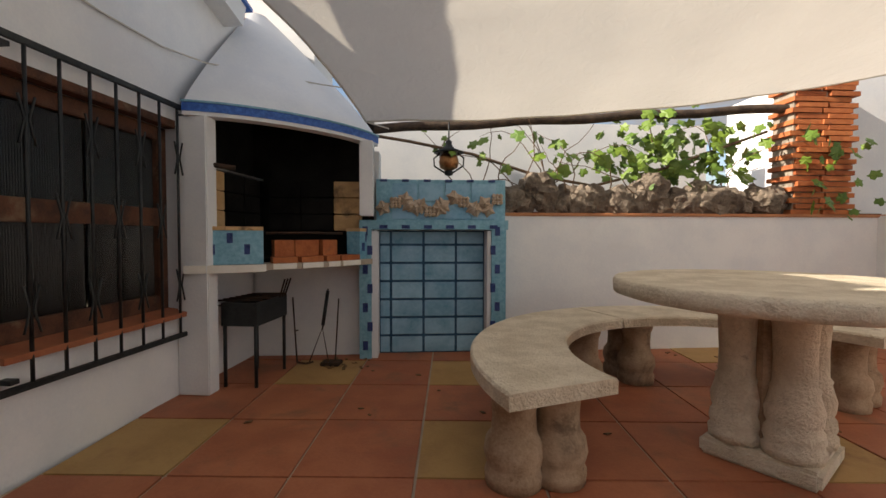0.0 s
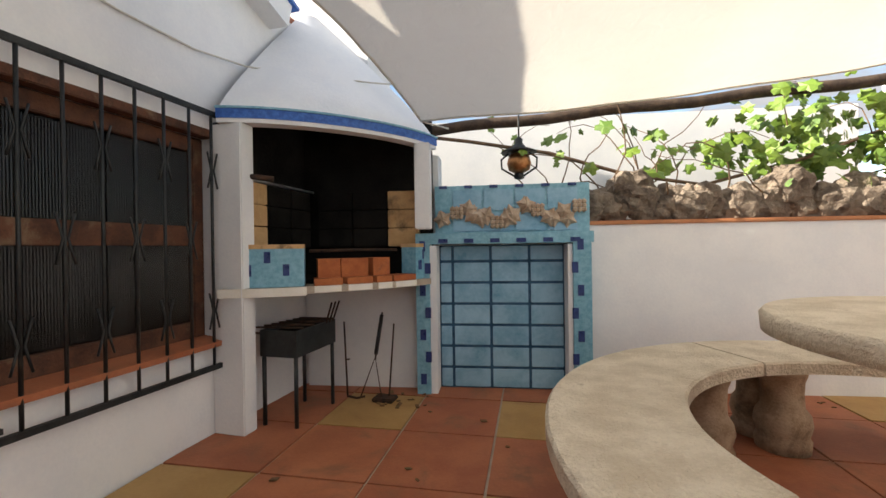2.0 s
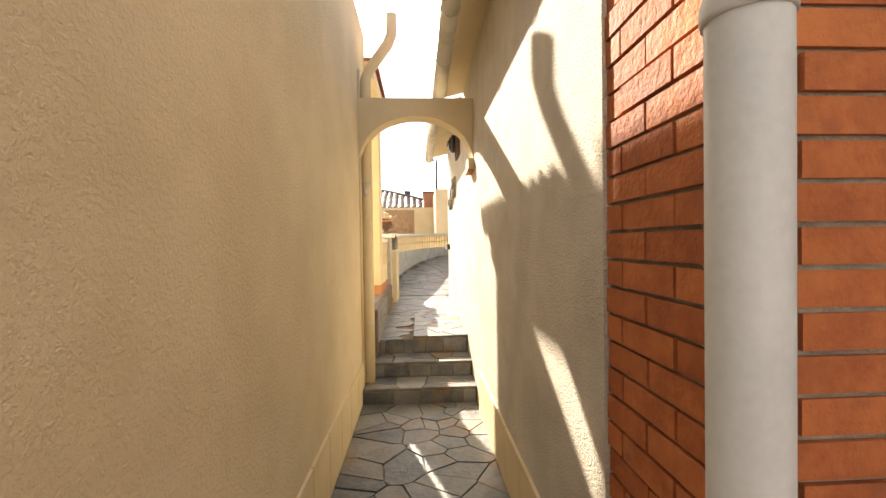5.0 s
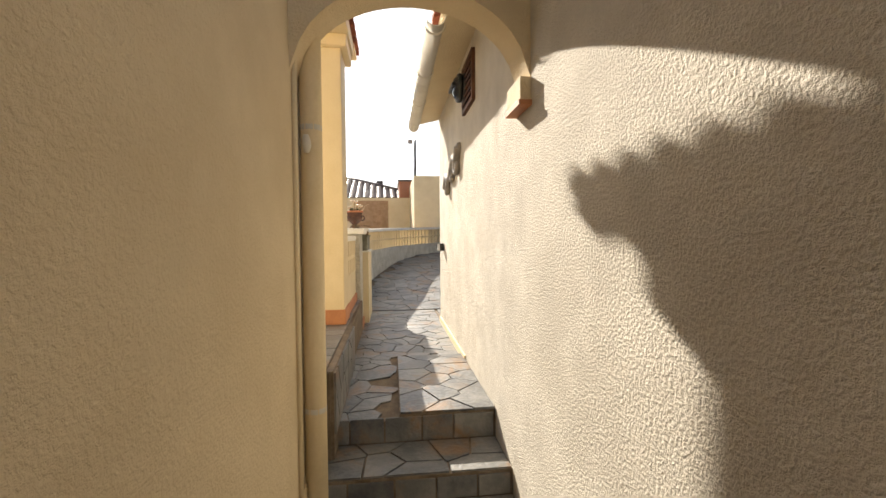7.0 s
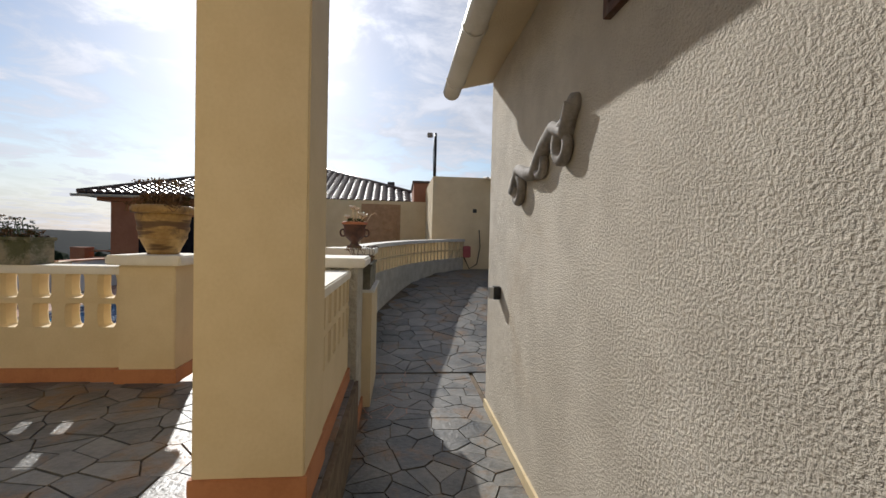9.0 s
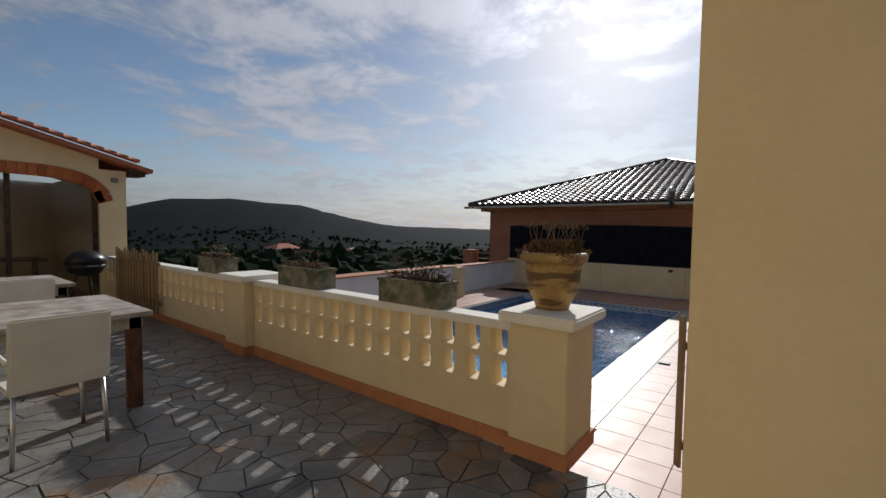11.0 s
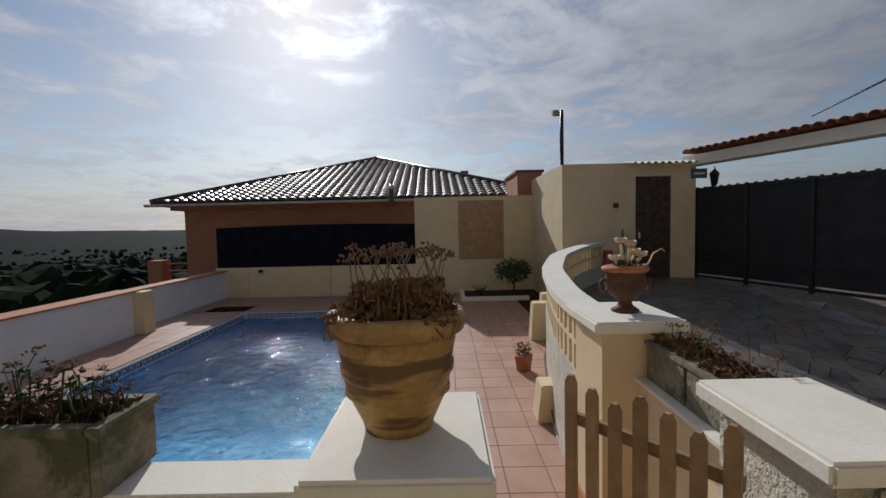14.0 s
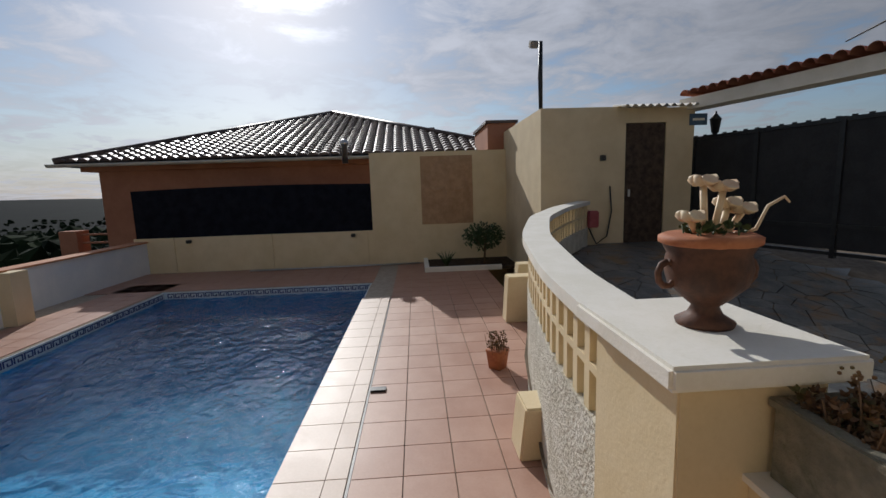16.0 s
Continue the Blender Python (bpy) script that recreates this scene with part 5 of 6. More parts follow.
chair = thing("garden_chair", "cream moulded garden chair on slim metal legs", "chair", (0, 0, 0), "chairs at the terrace tables")
part("seat", bx(-.24, .24, -.22, .22, .43, .46, .012), "plastic", chair)
part("backrest", turned(bx(-.24, .24, -.015, .015, 0, .45, .012), pose(0, .22, .43, -7, 0, 0)), "plastic", chair)
for x in (-.21, .21):
    for y in (-.19, .2):
        part("leg", tube([(x, y, .44), (x * 1.08, y * 1.12, 0)], .013, 8), "steel", chair)
    part("arm", tube([(x * 1.1, .22, .62), (x * 1.15, .05, .64), (x * 1.12, -.16, .6), (x * 1.05, -.19, .45)], .014, 8), "plastic", chair)
chair.matrix_basis = pose(-7.15, -4.5, PZ, 0, 0, 4)
for x, y, r in ((-6.3, -4.5, -3), (-7.3, -6.3, 180), (-6.5, -6.3, 176), (-7.3, -6.8, 3), (-6.4, -6.8, 0)):
    copy_thing(chair, pose(x, y, PZ, 0, 0, r))

kettle = thing("kettle_grill", "black kettle grill under a cover by the doors", "grill", (-8.55, -9.9, PZ))
part("bowl", lathe([(.05, .95), (.2, 1.0), (.26, 1.1), (.27, 1.15)], -8.55, -9.9), "black", kettle)
part("lid", lathe([(.275, 1.15), (.26, 1.26), (.18, 1.34), (.03, 1.38)], -8.55, -9.9), "black", kettle)
for k in range(3):
    a = k * 2.1
    part("leg", tube([(-8.55 + .1 * math.cos(a), -9.9 + .1 * math.sin(a), 1.0), (-8.55 + .28 * math.cos(a), -9.9 + .28 * math.sin(a), PZ)], .015), "black", kettle)
part("side_handle", bx(-8.66, -8.5, -9.64, -9.61, 1.12, 1.14, .004), "steel", kettle)

# glazed house at the end of the terrace
ab = bmesh.new()
OX0, OX1 = -8.92, -5.2


def arch_z(x, top=2.62, spring=2.18):
    k = min(1.0, abs((x - (OX0 + OX1) / 2) / ((OX1 - OX0) / 2)))
    return spring + (top - spring) * (1 - k ** 6) ** .5


xs = [OX0 + (OX1 - OX0) * (.5 - .5 * math.cos(math.pi * i / 30)) for i in range(31)]
rows = [[ab.verts.new((x, y, z)) for y, z in ((-10.6, arch_z(x)), (-10.6, 3.0 + (x + 9.33) * .27), (-10.85, 3.0 + (x + 9.33) * .27), (-10.85, arch_z(x)))] for x in xs]
for a, b in zip(rows, rows[1:]):
    for j in range(4):
        ab.faces.new((a[j], a[(j + 1) % 4], b[(j + 1) % 4], b[j]))
bmesh.ops.recalc_face_normals(ab, faces=ab.faces[:])
side = boxes((-9.33, OX0, -10.85, -10.6, -2.3, 2.8), (OX1, -3.0, -10.85, -10.6, -2.3, 3.9), (-9.33, -9.08, -15, -10.85, -2.3, 2.8), (-9.33, -3.0, -15.2, -15, -2.3, 2.8), (-3.0, -2.7, -15, -.6 - .6, -2.3, 3.9))
join(ab, side)
wall2 = structure("wall_glazed_house", ab, "yellow", "cream house with arched glass doors")
structure("floor_glazed_house", bx(-9.08, -3.0, -15, -10.6, -2.3, PZ - .02), "deck")
rf = structure("roof_glazed_house", turned(bx(-.3, 6.6, -15.2, -10.3, 0, .07), pose(-9.38, 0, 2.86, 0, -15.1, 0)), "redtile", "sloping clay tile roof edge")
for k in range(36):
    x = -9.45 + k * .18
    part("verge_tile", turned(half_pipe(0, .2, 0, 0, 0, .07), pose(x, -10.32, 2.95 + (x + 9.45) * .27, 180, -15.1, 0)), "redtile", rf)
part("rafter_end", bx(-9.6, -9.35, -10.9, -10.45, 2.72, 2.84), "darkwood", rf)
arch2 = part("brick_arch", bmesh.new(), "mortar", wall2)
for i in range(44):
    x = OX0 - .05 + (OX1 - OX0 + .1) * (.5 - .5 * math.cos(math.pi * (i + .5) / 44))
    z = arch_z(min(max(x, OX0 + .004), OX1 - .004))
    sl = math.atan2(arch_z(min(x + .02, OX1 - .001)) - arch_z(max(x - .02, OX0 + .001)), .04)
    part("arch_brick", turned(bx(-.055, .055, -.03, .03, 0, .2, .004), pose(x, -10.6, z - .02, 0, -math.degrees(sl), 0)), "brick", arch2)
gd = tagged(new("door_glass"), "dark framed sliding glass doors", "door", kind="structure")
for x in (OX0 + .04, -7.75, -6.5, OX1 - .04):
    part("frame", bx(x - .035, x + .035, -10.75, -10.69, PZ, arch_z(x + (.05 if x < -8.5 else 0)) - .01), "darkwood", gd)
for x0, x1 in ((OX0 + .075, -7.785), (-7.715, -6.535), (-6.465, OX1 - .075)):
    part("frame", bx(x0, x1, -10.75, -10.69, PZ, PZ + .08), "darkwood", gd)
    part("pane", bx(x0, x1, -10.725, -10.717, PZ + .08, 2.5), "clear", gd)
st1 = thing("wall_sensor", "small grey outdoor sensor under the eaves", "sensor", (-9.15, -10.57, 2.6))
part("body", bx(-9.19, -9.1, -10.6, -10.53, 2.58, 2.66, .006), "greyiron", st1)
it = thing("indoor_table", "table with a plant vase behind the glass", "table", (-7.6, -12.2, PZ))
part("top", bx(-8.4, -6.6, -12.6, -11.8, 1.1, 1.14), "wood", it)
for x in (-8.3, -6.7):
    part("leg", bx(x - .04, x + .04, -12.3, -12.2, PZ - .02, 1.1), "wood", it)

# ---- pool deck ----
PX0, PX1, PY0, PY1 = -17.85, -10.9, -6.6, -2.58
structure("step_gate", bx(-9.15, -9.0, -1.82, -.6, -2.3, .2), "joint")
deck = structure("floor_deck", boxes((-20, -9.15, PY1, -.3, -2.3, -.012), (-20, PX0, -8.3, PY1, -2.3, -.012), (PX1, -9.15, -8.3, PY1, -2.3, -.012), (PX0, PX1, -8.3, PY0, -2.3, -.012)), "grout", "terracotta tiled pool deck")
basin = structure("pool_basin", boxes((PX0 - .0, PX1, PY0, PY1, -1.75, -1.7), (PX0, PX0 + .02, PY0, PY1, -1.7, -.2), (PX1 - .02, PX1, PY0, PY1, -1.7, -.2), (PX0 + .02, PX1 - .02, PY0, PY0 + .02, -1.7, -.2), (PX0 + .02, PX1 - .02, PY1 - .02, PY1, -1.7, -.2)), "poolblue", "blue mosaic pool")
part("border", boxes((PX0, PX0 + .025, PY0, PY1, -.2, -.02), (PX1 - .025, PX1, PY0, PY1, -.2, -.02), (PX0 + .025, PX1 - .025, PY0, PY0 + .025, -.2, -.02), (PX0 + .025, PX1 - .025, PY1 - .025, PY1, -.2, -.02)), "border", basin, "pale meander tile border")
key = bmesh.new()
for k in range(28):
    y = PY0 + .08 + k * .142
    for r in ((PX0 + .025, PX0 + .029, y, y + .11, -.06, -.045), (PX0 + .025, PX0 + .029, y, y + .018, -.13, -.06), (PX0 + .025, PX0 + .029, y + .018, y + .08, -.13, -.115), (PX0 + .025, PX0 + .029, y + .062, y + .08, -.115, -.085), (PX0 + .025, PX0 + .029, y + .11, y + .128, -.13, -.045)):
        join(key, bx(*r))
for k in range(47):
    x = PX0 + .1 + k * .142
    for r in ((x, x + .11, PY0 + .025, PY0 + .029, -.06, -.045), (x, x + .018, PY0 + .025, PY0 + .029, -.13, -.06), (x + .018, x + .08, PY0 + .025, PY0 + .029, -.13, -.115), (x + .062, x + .08, PY0 + .025, PY0 + .029, -.115, -.085), (x + .11, x + .128, PY0 + .025, PY0 + .029, -.13, -.045)):
        join(key, bx(*r))
tagged(part("meander_pattern", key, "navy", basin), kind="stuff")


def ripple(x, y):
    """Wind ripples on the pool: crossing trains of short waves."""
    n = noise.noise((x * 1.9 + .6 * y, y * 3.0, 1)) + .55 * noise.noise((x * 4.6, y * 6.4 + x, 6)) + .22 * noise.noise((x * 11, y * 13, 9))
    return .020 * n


def water_point(u, v):
    x, y = PX0 + .026 + (PX1 - PX0 - .052) * u, PY0 + .026 + (PY1 - PY0 - .052) * v
    return (x, y, -.15 + ripple(x, y))


wbm = grid_sheet(230, 150, water_point)
water = structure("water", wbm, "water", "rippled clear blue pool water")
water.visible_shadow = False

dk = bmesh.new()
for i in range(32):
    for j in range(7):
        x, y = -9.2 - i * .335, -2.12 + j * .335
        if y > -.35 or x - .33 < -20:
            continue
        if i < 21:
            part("deck_tile", prism([(x, y), (x - .327, y), (x - .327, y + .327), (x, y + .327)], -.012, 0), "deck", deck)
        else:
            join(dk, prism([(x, y), (x - .327, y), (x - .327, y + .327), (x, y + .327)], -.012, 0))
for i in range(6):
    for j in range(17):
        x, y = PX0 - .03 - i * .335, PY1 - .3 - j * .335
        join(dk, prism([(x, y), (x - .327, y), (x - .327, y + .327), (x, y + .327)], -.012, 0))
for i in range(28):
    for j in range(3):
        x, y = -9.2 - i * .335, PY0 - .36 - j * .335
        join(dk, prism([(x, y), (x - .327, y), (x - .327, y + .327), (x, y + .327)], -.012, 0))
for i in range(5):
    for j in range(12):
        x, y = -9.2 - i * .335, PY1 - .3 - j * .335
        join(dk, prism([(x, y), (x - .327, y), (x - .327, y + .327), (x, y + .327)], -.012, 0))
tagged(part("deck_tiles", dk, "deck", deck), kind="stuff")
for i in range(22):
    x = -9.2 - i * .335
    part("coping_tile", prism([(x, PY1 - .03), (x - .327, PY1 - .03), (x - .327, PY1 + .295), (x, PY1 + .295)], -.012, .012), "coping", deck)
    part("coping_strip", prism([(x, PY1 + .3), (x - .327, PY1 + .3), (x - .327, PY1 + .435), (x, PY1 + .435)], -.012, .012), "coping", deck)
part("drain_slot", bx(-16.2, -10.5, PY1 + .44, PY1 + .458, -.006, .003), "black", deck)
dc = thing("drain_catch", "small dark bracket on the pool edge", "bracket", (-13.1, -2.06, 0))
part("block", bx(-13.14, -13.06, -2.12, -1.98, 0, .02, .003), "black", dc)

# curved openwork wall
cw_pts = []
for i in range(41):
    x = -10.88 - (17.0 - 10.88) * i / 40
    cw_pts.append(Vector((x, float(np.interp(x, [-17.0, -15.9, -14.6, -13.0, -11.6, -10.88], [1.3, .5, -.2, -.7, -.93, -.96])), 0)))
for k in range(4):
    cw_pts = [cw_pts[0]] + [(a + b * 2 + c) / 4 for a, b, c in zip(cw_pts, cw_pts[1:], cw_pts[2:])] + [cw_pts[-1]]


def ribbon(pts, w0, w1, z0, z1):
    bm = bmesh.new()
    rows = []
    for i, p in enumerate(pts):
        d = (pts[min(i + 1, len(pts) - 1)] - pts[max(i - 1, 0)]).normalized()
        nrm = Vector((d.y, -d.x, 0))
        k = .17 * i / len(pts)
        rows.append([bm.verts.new(p + nrm * w + Vector((0, 0, z + (k if z > .1 else 0)))) for w, z in ((w0, z0), (w1, z0), (w1, z1), (w0, z1))])
    for a, b in zip(rows, rows[1:]):
        for j in range(4):
            bm.faces.new((a[j], a[(j + 1) % 4], b[(j + 1) % 4], b[j]))
    bm.faces.new(rows[0])
    bm.faces.new(rows[-1][::-1])
    bmesh.ops.recalc_face_normals(bm, faces=bm.faces[:])
    return bm


cw = thing("curved_wall", "curved pebbledashed wall with openwork top and pale coping", "garden wall", tuple(cw_pts[0]))
part("wall", ribbon(cw_pts, 0, .16, -1.5, .86), "pebble", cw)
part("coping", ribbon(cw_pts, -.04, .2, 1.27, 1.335), "cap", cw, "pale curved coping")
part("middle_rail", ribbon(cw_pts, .01, .15, 1.045, 1.08), "yellow", cw)
for z in (.86, 1.08):
    for i in range(0, 41):
        p = cw_pts[i]
        d = (cw_pts[min(i + 1, 40)] - cw_pts[max(i - 1, 0)]).normalized()
        k = .17 * i / 41
        part("upright", turned(bx(-.03, .03, -.15, -.01, 0, .19), Matrix.Translation((p.x, p.y, z + k)) @ Matrix.Rotation(math.atan2(d.y, d.x), 4, "Z")), "yellow", cw)
for x0, x1, y0, y1, h in ((-12.2, -11.93, -1.02, -.8, .37), (-15.1, -14.85, -.5, -.1, .62), (-16.0, -15.75, -.15, .3, .62)):
    b = thing("wall_buttress", "small yellow sloping buttress against the wall", "buttress", ((x0 + x1) / 2, (y0 + y1) / 2, 0), "wall buttresses")
    bm = bx(x0, x1, y0, y1, 0, h, .012)
    for v in bm.verts:
        if v.co.z > h / 2 and v.co.y < (y0 + y1) / 2:
            v.co.y += .04
    part("block", bm, "yellow", b)
rp = thing("small_clay_pot", "small square red clay pot with a dark shrub", "plant pot", (-13.45, -.86, 0))
part("pot", lathe([(.09, 0), (.115, .17), (.12, .18), (.12, .2), (.1, .2)], -13.45, -.88, 4), "redpot", rp)
tufts(rp, -13.55, -13.35, -.97, -.79, .2, 120, .16, 61, "foliage", "dry")

# pool surround walls
structure("wall_pool_left", boxes((-16.0, -9.15, -8.1, -7.75, -2.3, .8), (-20, -16.0, -8.35, -8.1, -2.3, .74)), "white", "low white wall beside the pool")
part("coping", boxes((-16.0, -9.15, -8.14, -7.71, .8, .83), (-20, -16.0, -8.39, -8.06, .74, .77)), "skirt", bpy.data.objects["wall_pool_left"], "terracotta coping")
part("pier", bx(-16.15, -15.85, -7.75, -7.55, 0, .8), "yellow", bpy.data.objects["wall_pool_left"])
wf = structure("wall_pool_far", boxes((-20.2, -20, -8.39, -2.72, -2.3, .84), (-20.2, -20, -2.72, .72, -2.3, 2.7)), "yellow", "pale wall closing the pool terrace")
for y in (-7.5, -5.2, -2.9):
    part("rib", bx(-20, -19.96, y - .05, y + .05, 0, .84), "yellow", wf)
for y in (-7.1, -3.2):
    sp_ = thing("pool_spotlight", "small black spotlight on the pool wall", "spotlight", (-19.95, y, .7), "pool spotlights")
    part("body", bx(-20, -19.9, y - .05, y + .05, .7, .78, .01), "black", sp_)
cloth = thing("shade_cloth", "black shade cloth stretched above the pool wall", "shade cloth", (-20.02, -5.5, .84))
part("cloth", grid_sheet(2, 20, lambda u, v: (-20.05 + .03 * math.sin(9 * v), -8.35 + 5.63 * v, .84 + (1.13 + .05 * math.sin(3 * v)) * u)), "mesh", cloth)
plq = thing("stone_plaque", "carved sandstone plaque of a calm face", "plaque", (-19.98, -.86, .94))
def face_relief(u, v):
    y, z = -1.5 + 1.27 * u, .94 + 1.65 * v
    a, b = (u - .5) / .42, (v - .45) / .5
    r2 = a * a + b * b
    d = .05 * math.sqrt(max(0, 1 - r2))
    d += .03 * math.exp(-((u - .5) / .05) ** 2 - ((v - .46) / .12) ** 2)
    for s in (-1, 1):
        lid = .55 - .05 * (1 - ((u - .5 - s * .2) / .14) ** 2)
        if abs(u - .5 - s * .2) < .14:
            d += .022 * math.exp(-((v - lid) / .018) ** 2)
    d += .02 * math.exp(-((u - .5) / .12) ** 2 - ((v - .28) / .025) ** 2)
    return (-19.99 + d, y, z)


part("relief", grid_sheet(60, 70, face_relief), "sandstone", plq)
part("slab", bx(-20, -19.985, -1.5, -.23, .94, 2.59), "sandstone", plq)
bedk = structure("bed_kerb", boxes((-18.7, -18.6, -1.5, .2, 0, .1), (-20, -18.7, -1.5, -1.4, 0, .1)), "cap", "white kerb of the planting bed")
structure("bed_pool", bx(-20, -18.7, -1.4, .6, -.012, .05), "soil")
bush = thing("olive_bush", "small round dark green bush in the bed", "bush", (-19.2, -.1, .05))
part("trunk", tube([(-19.2, -.1, .05), (-19.18, -.08, .4), (-19.22, -.05, .7)], .03, 6, .5), "stem", bush)
for k in range(5):
    part("limb", tube([(-19.2, -.1, .35), (-19.2 + .2 * math.cos(k * 1.3), -.1 + .35 * math.sin(k * 1.3), .75)], .014, 5, .4), "stem", bush)
br = random.Random(8)
lb = bmesh.new()
for k in range(900):
    d = Vector((br.gauss(0, 1), br.gauss(0, 1), br.gauss(0, .8))).normalized() * br.uniform(.3, 1)
    c = Vector((-19.2 + d.x * .35, -.1 + d.y * .52, .68 + d.z * .36)) * 1.0
    a = Vector((br.uniform(-1, 1), br.uniform(-1, 1), br.uniform(-1, 1))).normalized()
    w = a.orthogonal().normalized() * .02
    lb.faces.new([lb.verts.new(q) for q in (c - w, c + a * .05, c + w, c - a * .05)])
tagged(part("crown", lb, "green", bush), kind="stuff")
ag = thing("agave", "small spiky agave in the planting bed", "plant", (-19.0, -1.0, .05))
for k in range(14):
    a = k * .449
    part("leaf", tube([(-19, -1, .05), (-19 + .12 * math.cos(a), -1 + .12 * math.sin(a), .25), (-19 + .22 * math.cos(a), -1 + .22 * math.sin(a), .36)], .02, 5, .1), "green", ag)
pl = thing("pool_pole", "pale telescopic pool pole lying by the wall", "pool pole", (-19.6, -4, 0))
part("pole", tube([(-19.6, -5.6, .03), (-19.7, -1.6, .03)], .02, 8), "steel", pl)

# store by the gate
store = structure("wall_store", boxes((-20.2, -17.0, .6, 2.14, -2.3, 3.13), (-20.2, -17.0, 2.88, 3.4, -2.3, 3.1), (-20.2, -17.0, 2.14, 2.88, 2.85, 3.13), (-20.2, -17.06, 2.14, 2.88, -2.3, 2.85)), "cream", "cream rendered store with a dark door")
d1 = tagged(new("door_1"), "dark brown closed store door", "door", kind="structure")
part("leaf", bx(-17.05, -17.01, 2.15, 2.87, .58, 2.84, .004), "darkwood", d1)
part("door_handle", bx(-17.01, -16.97, 2.2, 2.23, 1.55, 1.68, .004), "steel", d1)
aw = thing("corrugated_awning", "short corrugated awning above the store door", "awning", (-16.9, 2.5, 3.1))
part("sheet", grid_sheet(2, 60, lambda u, v: (-17.15 + .5 * u, 1.95 + 1.3 * v, 3.17 - .08 * u + .022 * math.sin(v * 60))), "cap", aw)
part("underside", grid_sheet(2, 60, lambda u, v: (-17.15 + .49 * u, 1.95 + 1.3 * v, 3.158 - .08 * u + .022 * math.sin(v * 60))), "cap", aw)
mast = thing("camera_mast", "black mast with a floodlight and camera on top", "mast", (-17.2, .66, 3.13))
part("pole", tube([(-17.2, .66, 3.13), (-17.2, .66, 4.3)], .035, 8), "black", mast)
part("floodlight", turned(bx(-.06, .1, -.07, .07, -.06, .06, .015), pose(-17.1, .5, 4.22, 0, 20, 0)), "greyiron", mast)
part("cable", tube([(-17.15, .62, 3.13), (-17.13, .6, 3.7), (-17.17, .63, 4.2)], .01, 5), "black", mast)
hr = thing("hose_box", "dark red hose box with a hanging grey hose", "hose box", (-16.95, 1.52, 1.0))
part("box", bx(-17, -16.85, 1.42, 1.62, 1.02, 1.32, .02), "pink", hr)
part("hose", tube([(-16.96, 1.85, 1.75), (-16.94, 1.88, 1.3), (-16.94, 1.8, .85), (-16.92, 1.6, .72), (-16.92, 1.45, 1.02)], .013, 6), "black", hr)
for y, z in ((1.72, 2.25),):
    sk = thing("wall_socket", "small dark wall fitting on the store", "fitting", (-16.98, y, z - .05))
    part("body", bx(-17, -16.95, y - .05, y + .05, z - .05, z + .05, .008), "black", sk)
chim = structure("wall_salmon", boxes((-22.5, -20.2, .2, .9, -2.3, 3.35)), "salmon", "salmon neighbour's parapet")
part("ridge", bx(-22.5, -20.15, .15, .95, 3.35, 3.42), "rooftile", chim)
sg = thing("house_sign", "dark blue enamel sign plates on the gate post", "sign", (-16.98, 3.28, 2.6))
part("plate", bx(-17, -16.98, 3.3, 3.62, 2.78, 2.98), "sign", sg)
part("text_bar", bx(-16.98, -16.975, 3.35, 3.57, 2.86, 2.9), "cap", sg)
gl = thing("gate_lantern", "small black coach lantern on the gate post", "lantern", (-16.9, 3.72, 2.6))
part("body", lathe([(.03, 2.6), (.06, 2.64), (.09, 2.85), (.1, 2.86), (.02, 2.96), (.015, 3.0)], -16.9, 3.72, 6), "black", gl)
part("arm", tube([(-17, 3.6, 2.58), (-16.9, 3.72, 2.6)], .015, 6), "black", gl)

# sliding gate and tiled beam
G0, G1 = Vector((-17.0, 3.4, 0)), Vector((-9.5, 5.63, 0))
gdv = (G1 - G0).normalized()
gm = Matrix.Translation(G0) @ Matrix.Rotation(math.atan2(gdv.y, gdv.x), 4, "Z")
gate = thing("sliding_gate", "dark sheeted sliding gate with a spiked top rail", "gate", tuple(G0 + Vector((0, 0, .68))))
GL = (G1 - G0).length
for k in range(7):
    part("sheet", turned(bx(k * GL / 7 + .01, (k + 1) * GL / 7 - .01, .02, .03, .80, 2.52), gm), "gate", gate)
for z in (.72, 1.1, 2.52):
    part("rail", turned(bx(0, GL, 0, .05, z, z + .05), gm), "black", gate)
for k in range(8):
    part("stile", turned(bx(k * GL / 7 - .03, k * GL / 7 + .03, -.01, .06, .68, 2.58), gm), "black", gate)
for k in range(44):
    part("spike", turned(bx(k * GL / 44, k * GL / 44 + .06, .01, .03, 2.57, 2.592), gm), "black", gate)
bmb = Matrix.Translation(G0 + Vector((0, 0, 3.05))) @ Matrix.Rotation(math.atan2(gdv.y, gdv.x), 4, "Z")
gb = structure("beam_gate", turned(bx(-.2, GL, -.15, .2, 0, .2), bmb), "cap", "cream beam over the gate with clay tiles")
for k in range(int(GL / .175)):
    part("roof_tile", turned(half_pipe(-.3, .3, 0, 0, 0, .085), bmb @ pose(.0 + k * .175, .02, .24, 180, 0, 90)), "redtile", gb)
for k, (dy, dz) in enumerate(((0, 0), (.15, .12))):
    cb = thing("overhead_cable", "thin black overhead cable", "cable", (-17, 3.6, 3.2), "overhead cables")
    part("cable", tube([(-15.0, 4.1, 3.55), (-13.4, 6.0 + dy, 4.7 + dz), (-11.5, 8.5 + dy, 6.1 + dz)], .01, 5), "black", cb)

